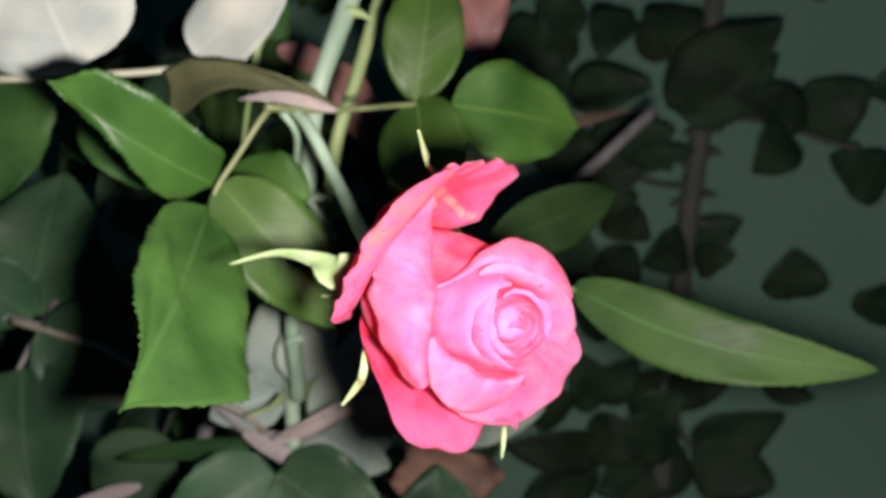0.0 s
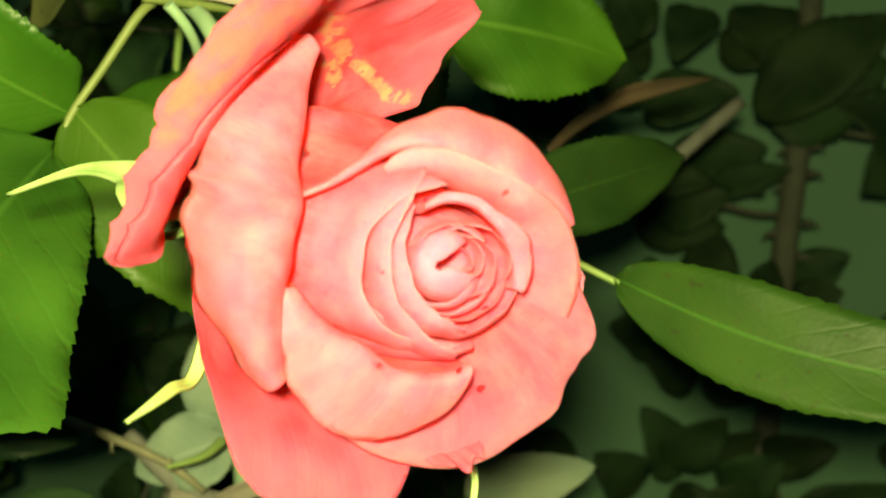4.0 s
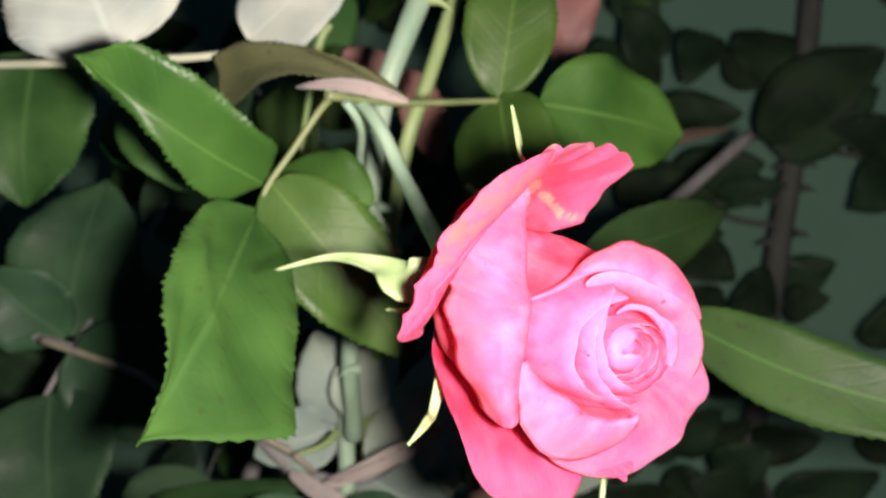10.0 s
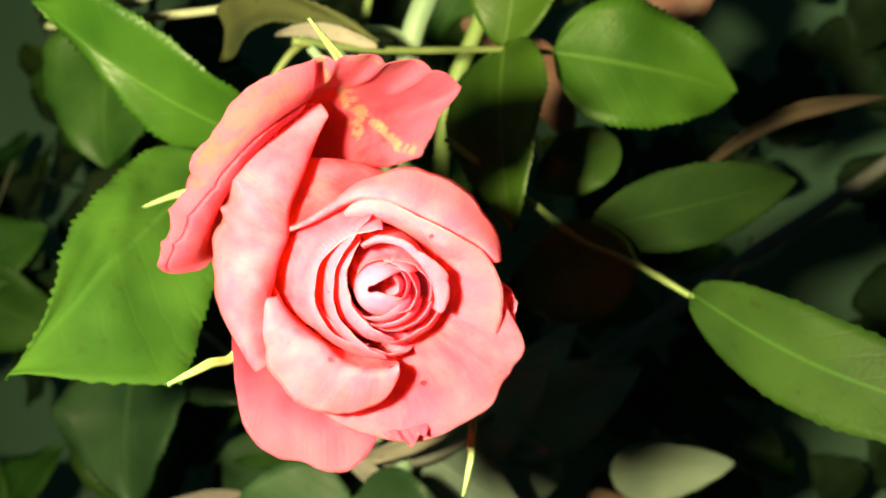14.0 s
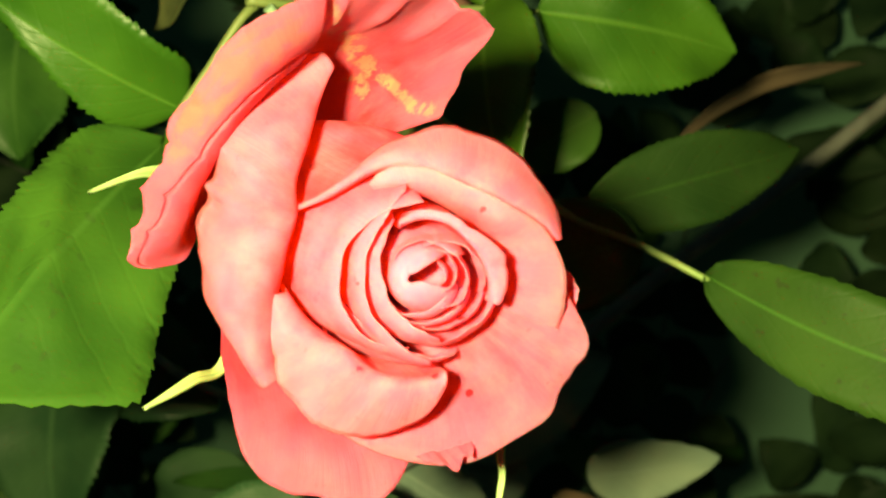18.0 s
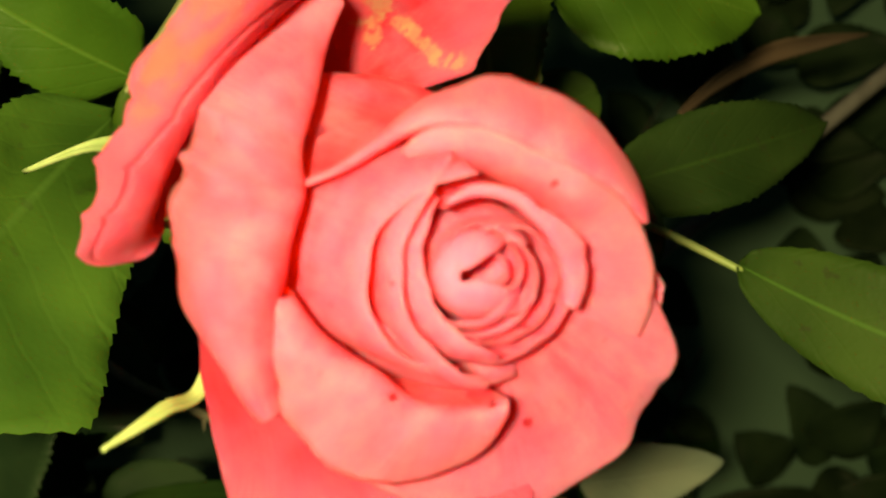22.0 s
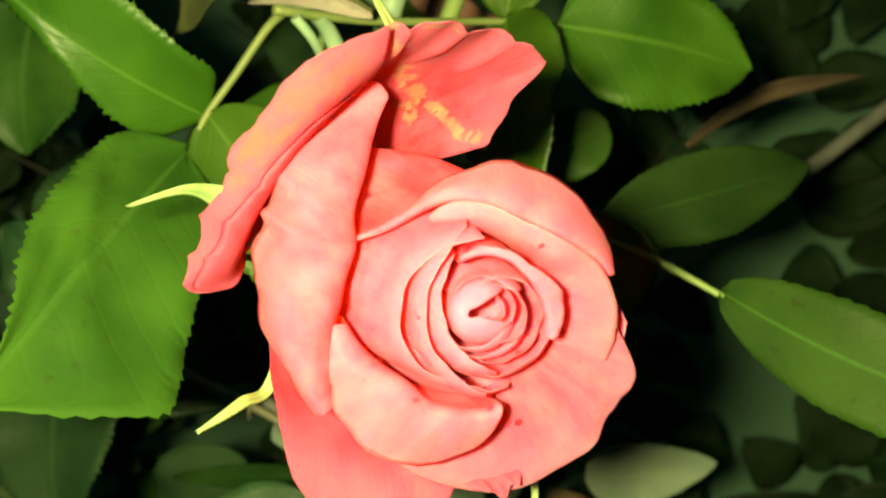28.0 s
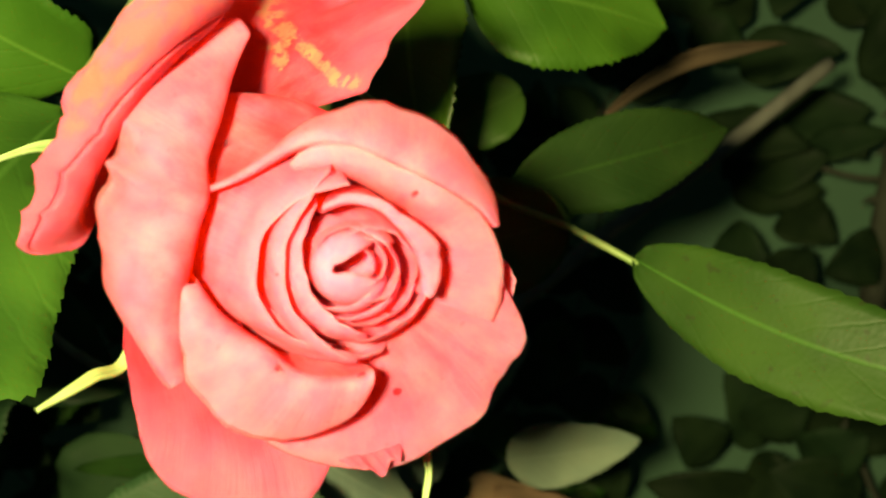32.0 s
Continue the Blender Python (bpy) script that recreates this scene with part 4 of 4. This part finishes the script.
cane = stalk("cane", bush, [(-0.0287, 0.5300, 0.1466), (-0.0378, 0.5250, 0.1172), (-0.0464, 0.5200, 0.0935), (-0.0542, 0.5200, 0.0721), (-0.0599, 0.5300, 0.0437), (-0.0641, 0.5400, 0.0129), (-0.0740, 0.5600, -0.0302), (-0.0751, 0.5800, -0.0712), (-0.0801, 0.6000, -0.1206), (-0.060, 0.620, GROUND - 0.02)], [0.0054, 0.0050, 0.0047, 0.0044, 0.0039, 0.0037, 0.0039, 0.0040, 0.0042, 0.0070], STEM_TEAL, "bluish-green thorny rose cane")
thorn(cane, (-0.0384, 0.5220, 0.1089), (1, 0, -0.2), 0.0110, STEM_GREEN)
thorn(cane, (-0.0573, 0.5300, 0.0255), (1, -0.2, 0), 0.0080, STEM_TEAL)
thorn(cane, (-0.0710, 0.5600, -0.0413), (-1, -0.3, 0), 0.0080, STEM_TEAL)
cane = stalk("cane", bush, [(-0.0182, 0.5600, 0.1490), (-0.0277, 0.5550, 0.1181), (-0.0388, 0.5500, 0.0824), (-0.0492, 0.5500, 0.0517), (-0.0581, 0.5700, 0.0078), (-0.0677, 0.6000, -0.0563), (-0.0733, 0.6300, -0.1269), (-0.050, 0.660, GROUND - 0.02)], [0.0034, 0.0033, 0.0033, 0.0033, 0.0034, 0.0033, 0.0035, 0.0070], STEM_GREEN, "slender yellow-green rose cane")
climber = tagged(new("climbing_rose"), "dark-leaved climbing rose with a brown thorny cane against the wall", "bush")
cane = stalk("cane", climber, [(0.2834, 1.1300, 0.3567), (0.2739, 1.1300, 0.2352), (0.2593, 1.1300, 0.1250), (0.2389, 1.1300, 0.0094), (0.2244, 1.1300, -0.0953), (0.2052, 1.1300, -0.2608), (0.210, 1.130, GROUND - 0.02)], [0.0095, 0.0099, 0.0103, 0.0107, 0.0108, 0.0110, 0.0070], STEM_BROWN, "brown thorny rose cane close to the wall")
thorn(cane, (0.2681, 1.1300, 0.1081), (1, 0, 0), 0.0120, STEM_BROWN)
thorn(cane, (0.2492, 1.1300, 0.1059), (-1, 0, 0), 0.0120, STEM_BROWN)
thorn(cane, (0.2652, 1.1300, 0.0860), (1, 0, 0), 0.0120, STEM_BROWN)
thorn(cane, (0.2449, 1.1300, 0.0756), (-1, 0, 0), 0.0120, STEM_BROWN)
thorn(cane, (0.2594, 1.1300, 0.0447), (1, 0, 0), 0.0120, STEM_BROWN)
thorn(cane, (0.2343, 1.1300, 0.0372), (-1, 0, 0), 0.0120, STEM_BROWN)
thorn(cane, (0.2530, 1.1300, 0.0172), (1, 0, 0), 0.0120, STEM_BROWN)
thorn(cane, (0.2705, 1.1300, 0.1800), (1, 0, 0), 0.0120, STEM_BROWN)
thorn(cane, (0.2369, 1.1300, -0.0515), (1, 0, 0), 0.0120, STEM_BROWN)
thorn(cane, (0.2168, 1.1300, -0.0729), (-1, 0, 0), 0.0120, STEM_BROWN)
thorn(cane, (0.2226, 1.1300, -0.1506), (1, 0, 0), 0.0120, STEM_BROWN)
cane = stalk("cane", bush, [(0.1586, 0.8500, 0.0967), (0.0897, 0.8200, 0.0394), (0.0339, 0.8000, -0.0027), (-0.0213, 0.7800, -0.0478), (-0.0930, 0.7600, -0.1002), (-0.1696, 0.7500, -0.1585), (-0.220, 0.750, GROUND - 0.02)], [0.0044, 0.0044, 0.0044, 0.0044, 0.0047, 0.0049, 0.0070], STEM_GREY, "grey woody rose cane running slantwise")

stalk("branch", bush, [(-0.1269, 0.6000, -0.0691), (-0.1041, 0.6000, -0.0904), (-0.0839, 0.6000, -0.1028), (-0.0638, 0.6000, -0.1181), (-0.0531, 0.6000, -0.1508)], [0.0033, 0.0045, 0.0045, 0.0042, 0.0040], STEM_GREY, "dry grey side branch")
stalk("branch", bush, [(-0.0461, 0.6200, -0.0741), (-0.0609, 0.6100, -0.0889), (-0.0807, 0.6000, -0.0956), (-0.1041, 0.6000, -0.0918)], [0.0015, 0.0024, 0.0033, 0.0033], STEM_GREY)
twig = stalk("twig", bush, [(-0.2252, 0.6, -0.0298), (-0.1917, 0.59, -0.0393), (-0.1741, 0.585, -0.045), (-0.153, 0.58, -0.0568), (-0.1257, 0.58, -0.0682), (-0.106, 0.585, -0.079), (-0.094, 0.59, -0.09)], [0.0019, 0.0019, 0.0018, 0.0018, 0.0017, 0.0016, 0.0013], STEM_DRY, "tan dry twig with short stubs")
for k, out in ((2, (-0.3, -0.2, 1)), (3, (0.2, -0.3, 1)), (4, (0.1, -0.2, -1)), (5, (0.4, -0.2, 1))):
    thorn(twig, [(-0.2252, 0.6, -0.0298), (-0.1917, 0.59, -0.0393), (-0.1741, 0.585, -0.045), (-0.153, 0.58, -0.0568), (-0.1257, 0.58, -0.0682), (-0.106, 0.585, -0.079), (-0.094, 0.59, -0.09)][k], out, 0.0045, STEM_DRY)
stalk("shoot", bush, [(-0.0816, 0.5700, -0.0697), (-0.0858, 0.5600, -0.0738), (-0.0952, 0.5500, -0.0761)], [0.0020, 0.0014, 0.0006], STEM_GREEN)
stalk("shoot", bush, [(-0.0812, 0.5500, 0.1053), (-0.0855, 0.5500, 0.0973), (-0.0919, 0.5600, 0.0746), (-0.0971, 0.5700, 0.0537)], [0.0019, 0.0019, 0.0014, 0.0011], STEM_GREEN)
stalk("shoot", bush, [(-0.0608, 0.4500, 0.0551), (-0.0568, 0.4600, 0.0471), (-0.0612, 0.5000, 0.0316), (-0.0501, 0.5300, 0.0071)], [0.0016, 0.0014, 0.0017, 0.0018], STEM_TEAL)
stalk("shoot", bush, [(-0.0676, 0.4580, 0.0612), (-0.0676, 0.4850, 0.0694), (-0.0610, 0.5100, 0.0747), (-0.0540, 0.5210, 0.0735)], [0.0018, 0.0019, 0.0018, 0.0018], STEM_TEAL)
wall_leaf = compound("dark leaves on the cane close to the wall", climber)
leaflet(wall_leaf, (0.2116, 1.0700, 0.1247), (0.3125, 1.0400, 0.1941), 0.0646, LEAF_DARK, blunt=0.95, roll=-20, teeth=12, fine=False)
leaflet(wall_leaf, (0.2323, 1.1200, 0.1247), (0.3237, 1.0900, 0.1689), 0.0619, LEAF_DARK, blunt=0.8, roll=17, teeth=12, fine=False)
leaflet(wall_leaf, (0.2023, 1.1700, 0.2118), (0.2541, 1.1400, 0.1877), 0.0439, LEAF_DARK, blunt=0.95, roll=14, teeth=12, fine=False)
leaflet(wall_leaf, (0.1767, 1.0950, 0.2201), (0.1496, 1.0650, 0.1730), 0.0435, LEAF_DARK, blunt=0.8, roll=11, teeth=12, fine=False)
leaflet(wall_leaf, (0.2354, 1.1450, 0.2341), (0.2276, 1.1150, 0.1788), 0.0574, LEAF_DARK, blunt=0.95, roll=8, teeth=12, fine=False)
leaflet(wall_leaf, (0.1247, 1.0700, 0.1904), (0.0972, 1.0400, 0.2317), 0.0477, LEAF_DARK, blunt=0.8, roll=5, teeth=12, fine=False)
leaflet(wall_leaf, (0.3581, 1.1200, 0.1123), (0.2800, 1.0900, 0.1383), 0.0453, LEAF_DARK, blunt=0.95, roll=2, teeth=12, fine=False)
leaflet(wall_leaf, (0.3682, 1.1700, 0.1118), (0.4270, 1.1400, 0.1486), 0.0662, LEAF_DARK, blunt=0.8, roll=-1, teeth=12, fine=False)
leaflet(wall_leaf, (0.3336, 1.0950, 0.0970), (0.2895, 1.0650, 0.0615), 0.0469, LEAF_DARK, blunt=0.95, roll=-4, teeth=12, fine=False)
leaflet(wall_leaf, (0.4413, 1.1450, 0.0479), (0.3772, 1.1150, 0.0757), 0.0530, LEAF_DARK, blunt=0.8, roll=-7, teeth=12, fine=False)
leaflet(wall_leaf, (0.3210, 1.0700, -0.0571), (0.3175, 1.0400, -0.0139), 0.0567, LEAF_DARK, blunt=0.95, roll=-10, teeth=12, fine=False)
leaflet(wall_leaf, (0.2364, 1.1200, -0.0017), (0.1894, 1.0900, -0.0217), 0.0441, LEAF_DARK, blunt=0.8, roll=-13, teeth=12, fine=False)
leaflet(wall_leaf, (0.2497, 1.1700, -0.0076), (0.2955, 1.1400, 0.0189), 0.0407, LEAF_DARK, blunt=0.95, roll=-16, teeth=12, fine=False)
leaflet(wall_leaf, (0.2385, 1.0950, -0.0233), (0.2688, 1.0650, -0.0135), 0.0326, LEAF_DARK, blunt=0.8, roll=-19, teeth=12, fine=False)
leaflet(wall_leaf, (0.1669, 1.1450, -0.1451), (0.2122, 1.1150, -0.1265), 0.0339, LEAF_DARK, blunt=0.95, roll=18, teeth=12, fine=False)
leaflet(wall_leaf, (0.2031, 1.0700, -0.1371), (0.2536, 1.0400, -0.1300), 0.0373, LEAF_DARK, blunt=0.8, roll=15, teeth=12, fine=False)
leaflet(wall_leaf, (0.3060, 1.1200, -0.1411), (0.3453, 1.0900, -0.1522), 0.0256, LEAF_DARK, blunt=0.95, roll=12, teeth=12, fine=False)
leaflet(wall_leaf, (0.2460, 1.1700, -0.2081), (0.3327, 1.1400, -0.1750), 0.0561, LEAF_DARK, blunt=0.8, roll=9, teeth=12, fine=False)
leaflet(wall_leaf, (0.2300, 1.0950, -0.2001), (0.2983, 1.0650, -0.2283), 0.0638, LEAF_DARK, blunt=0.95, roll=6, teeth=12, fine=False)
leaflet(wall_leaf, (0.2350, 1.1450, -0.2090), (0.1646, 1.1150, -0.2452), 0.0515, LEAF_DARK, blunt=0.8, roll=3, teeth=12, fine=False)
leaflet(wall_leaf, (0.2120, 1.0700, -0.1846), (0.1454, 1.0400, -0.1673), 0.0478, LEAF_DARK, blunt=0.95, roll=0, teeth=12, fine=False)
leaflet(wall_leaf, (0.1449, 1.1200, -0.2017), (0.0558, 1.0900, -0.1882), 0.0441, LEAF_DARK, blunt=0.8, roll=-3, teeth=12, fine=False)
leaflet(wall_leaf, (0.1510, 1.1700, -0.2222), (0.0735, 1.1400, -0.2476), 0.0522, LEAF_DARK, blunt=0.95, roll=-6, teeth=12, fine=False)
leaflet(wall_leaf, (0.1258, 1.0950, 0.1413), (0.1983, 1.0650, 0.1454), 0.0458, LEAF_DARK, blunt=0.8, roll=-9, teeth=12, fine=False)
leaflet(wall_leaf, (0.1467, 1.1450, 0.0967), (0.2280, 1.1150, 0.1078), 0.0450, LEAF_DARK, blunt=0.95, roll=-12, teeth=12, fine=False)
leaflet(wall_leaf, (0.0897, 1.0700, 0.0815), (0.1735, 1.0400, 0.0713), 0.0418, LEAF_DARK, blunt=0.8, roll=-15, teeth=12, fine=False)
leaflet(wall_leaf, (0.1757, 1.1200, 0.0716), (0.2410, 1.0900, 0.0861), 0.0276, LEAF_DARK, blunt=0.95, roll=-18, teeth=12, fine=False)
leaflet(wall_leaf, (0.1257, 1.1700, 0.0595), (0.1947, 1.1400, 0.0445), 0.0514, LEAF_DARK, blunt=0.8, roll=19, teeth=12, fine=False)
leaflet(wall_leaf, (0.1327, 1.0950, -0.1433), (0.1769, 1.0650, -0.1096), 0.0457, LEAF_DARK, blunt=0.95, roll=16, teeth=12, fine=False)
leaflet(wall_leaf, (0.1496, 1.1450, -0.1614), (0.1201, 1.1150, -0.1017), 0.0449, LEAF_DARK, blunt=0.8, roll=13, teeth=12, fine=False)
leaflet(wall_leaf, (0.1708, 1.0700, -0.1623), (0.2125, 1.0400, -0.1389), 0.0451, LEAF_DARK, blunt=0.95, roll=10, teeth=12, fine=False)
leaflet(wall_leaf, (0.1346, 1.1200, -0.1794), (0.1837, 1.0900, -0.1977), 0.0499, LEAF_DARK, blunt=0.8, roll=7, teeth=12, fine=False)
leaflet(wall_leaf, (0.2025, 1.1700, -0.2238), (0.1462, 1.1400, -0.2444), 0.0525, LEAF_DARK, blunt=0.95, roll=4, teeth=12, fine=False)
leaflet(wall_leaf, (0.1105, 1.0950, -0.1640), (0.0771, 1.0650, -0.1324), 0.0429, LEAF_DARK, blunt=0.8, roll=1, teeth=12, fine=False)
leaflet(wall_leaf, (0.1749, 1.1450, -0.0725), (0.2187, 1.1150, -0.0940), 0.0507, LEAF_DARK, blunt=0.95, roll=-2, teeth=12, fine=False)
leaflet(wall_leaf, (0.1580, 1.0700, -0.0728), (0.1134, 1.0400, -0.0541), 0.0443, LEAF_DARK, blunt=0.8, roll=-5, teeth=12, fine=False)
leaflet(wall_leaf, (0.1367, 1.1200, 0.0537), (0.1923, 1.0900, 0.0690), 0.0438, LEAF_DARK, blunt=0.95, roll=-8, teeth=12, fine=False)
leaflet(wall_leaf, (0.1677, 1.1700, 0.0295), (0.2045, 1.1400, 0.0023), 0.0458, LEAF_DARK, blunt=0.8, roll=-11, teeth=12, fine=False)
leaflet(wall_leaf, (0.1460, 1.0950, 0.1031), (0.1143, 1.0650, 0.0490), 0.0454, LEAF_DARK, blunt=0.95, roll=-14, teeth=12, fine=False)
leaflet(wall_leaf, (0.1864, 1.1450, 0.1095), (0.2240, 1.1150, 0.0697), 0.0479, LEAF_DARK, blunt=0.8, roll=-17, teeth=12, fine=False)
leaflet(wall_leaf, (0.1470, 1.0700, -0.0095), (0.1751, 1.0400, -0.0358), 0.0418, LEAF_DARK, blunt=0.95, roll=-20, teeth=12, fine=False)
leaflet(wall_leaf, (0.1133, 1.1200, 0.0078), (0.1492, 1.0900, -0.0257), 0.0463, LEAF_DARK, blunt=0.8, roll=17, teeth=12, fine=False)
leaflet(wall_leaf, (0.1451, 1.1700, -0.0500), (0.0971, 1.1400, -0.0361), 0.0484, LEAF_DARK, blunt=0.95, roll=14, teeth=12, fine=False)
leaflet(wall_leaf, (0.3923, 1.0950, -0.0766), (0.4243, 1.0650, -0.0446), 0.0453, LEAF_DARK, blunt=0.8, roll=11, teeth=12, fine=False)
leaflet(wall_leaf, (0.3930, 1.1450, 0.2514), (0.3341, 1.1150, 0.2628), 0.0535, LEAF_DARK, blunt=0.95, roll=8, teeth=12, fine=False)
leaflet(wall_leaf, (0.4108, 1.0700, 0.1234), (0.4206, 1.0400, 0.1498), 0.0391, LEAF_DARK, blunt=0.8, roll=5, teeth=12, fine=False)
stalk("petiole", wall_leaf, [(0.2591, 1.1300, 0.1194), (0.2840, 1.1300, 0.1197), (0.3115, 1.1300, 0.1150), (0.3445, 1.1300, 0.1067), (0.3773, 1.1300, 0.0934), (0.4102, 1.1300, 0.0857)], [0.0026, 0.0026, 0.0026, 0.0026, 0.0026, 0.0027], STEM_BROWN)
stalk("petiole", wall_leaf, [(0.2459, 1.1300, 0.0534), (0.2210, 1.1300, 0.0542), (0.1935, 1.1300, 0.0618)], [0.0026, 0.0025, 0.0025], STEM_BROWN)
stalk("petiole", wall_leaf, [(0.2384, 1.1300, -0.0072), (0.2435, 1.1300, -0.0185)], [0.0025, 0.0025], STEM_BROWN)
stalk("petiole", wall_leaf, [(0.2145, 1.1300, -0.1448), (0.2375, 1.1300, -0.2037), (0.2678, 1.1300, -0.2075)], [0.0026, 0.0026, 0.0026], STEM_BROWN)
stalk("petiole", wall_leaf, [(0.2145, 1.1300, -0.1448), (0.1966, 1.1300, -0.1830), (0.1460, 1.1300, -0.2090)], [0.0026, 0.0026, 0.0026], STEM_BROWN)


# ---- dew on the petals ----
GLASS, glass_tree, glass_bsdf = nodes_of("dew_water")
glass_bsdf.inputs["Transmission Weight"].default_value, glass_bsdf.inputs["Roughness"].default_value, glass_bsdf.inputs["IOR"].default_value = 1.0, 0.02, 1.33
drop_rng = random.Random(5)
petals = [o for o in bloom.children if o.name.startswith("petal")]
for i in range(44):
    me = drop_rng.choice(petals[8:]).data
    v = me.vertices[32 * 61 // 2 + drop_rng.randrange(32 * 61 // 2 - 61)]
    size = drop_rng.uniform(0.0004, 0.0009)
    bm = bmesh.new()
    bmesh.ops.create_icosphere(bm, subdivisions=2, radius=size)
    for w in bm.verts:
        w.co.z *= 0.7
    for f in bm.faces:
        f.smooth = True
    ball = bpy.data.meshes.new("dew_drop")
    bm.to_mesh(ball)
    bm.free()
    ball.materials.append(GLASS)
    dew = tagged(new("dew_drop", ball), "tiny clear dew drop on a rose petal", "dew drop", "dew on the rose")
    dew.matrix_world = bloom.matrix_world @ Matrix.Translation(v.co + v.normal * size * 0.4) @ v.normal.to_track_quat("Z", "Y").to_matrix().to_4x4()

# ---- leaves deep in the bush, alike blades shared ----
rng = random.Random(7)
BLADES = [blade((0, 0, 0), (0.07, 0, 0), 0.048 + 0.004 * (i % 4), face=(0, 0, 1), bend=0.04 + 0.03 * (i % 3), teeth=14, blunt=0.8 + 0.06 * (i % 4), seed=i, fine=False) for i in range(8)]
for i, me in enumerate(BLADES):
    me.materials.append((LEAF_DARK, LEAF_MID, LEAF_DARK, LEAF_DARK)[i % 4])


def deep_leaf(at, face, size, spin):
    """Five leaflets on one stalk, its upper side towards face."""
    leaf = new("compound_leaf")
    leaf.parent = bush
    leaf.matrix_basis = Matrix.Translation(at) @ Vector(face).to_track_quat("Z", "Y").to_matrix().to_4x4() @ pose(0, 0, 0, 0, 0, spin)
    part("petiole", tube([(0, 0, 0), (0.05 * size, 0, 0.004), (0.1 * size, 0, 0)], [0.0012, 0.001, 0.0008], 6, 8), STEM_BROWN, leaf)
    for x, turn, s in ((0.1, 0, 1.0), (0.095, 62, 0.85), (0.095, -60, 0.85), (0.05, 70, 0.7), (0.05, -68, 0.7)):
        ob = new("leaflet", rng.choice(BLADES))
        ob.parent = leaf
        ob.matrix_basis = pose(x * size, 0, 0, rng.uniform(-25, 25), rng.uniform(-18, 18), turn + rng.uniform(-12, 12)) @ Matrix.Scale(s * size * rng.uniform(0.85, 1.1), 4)


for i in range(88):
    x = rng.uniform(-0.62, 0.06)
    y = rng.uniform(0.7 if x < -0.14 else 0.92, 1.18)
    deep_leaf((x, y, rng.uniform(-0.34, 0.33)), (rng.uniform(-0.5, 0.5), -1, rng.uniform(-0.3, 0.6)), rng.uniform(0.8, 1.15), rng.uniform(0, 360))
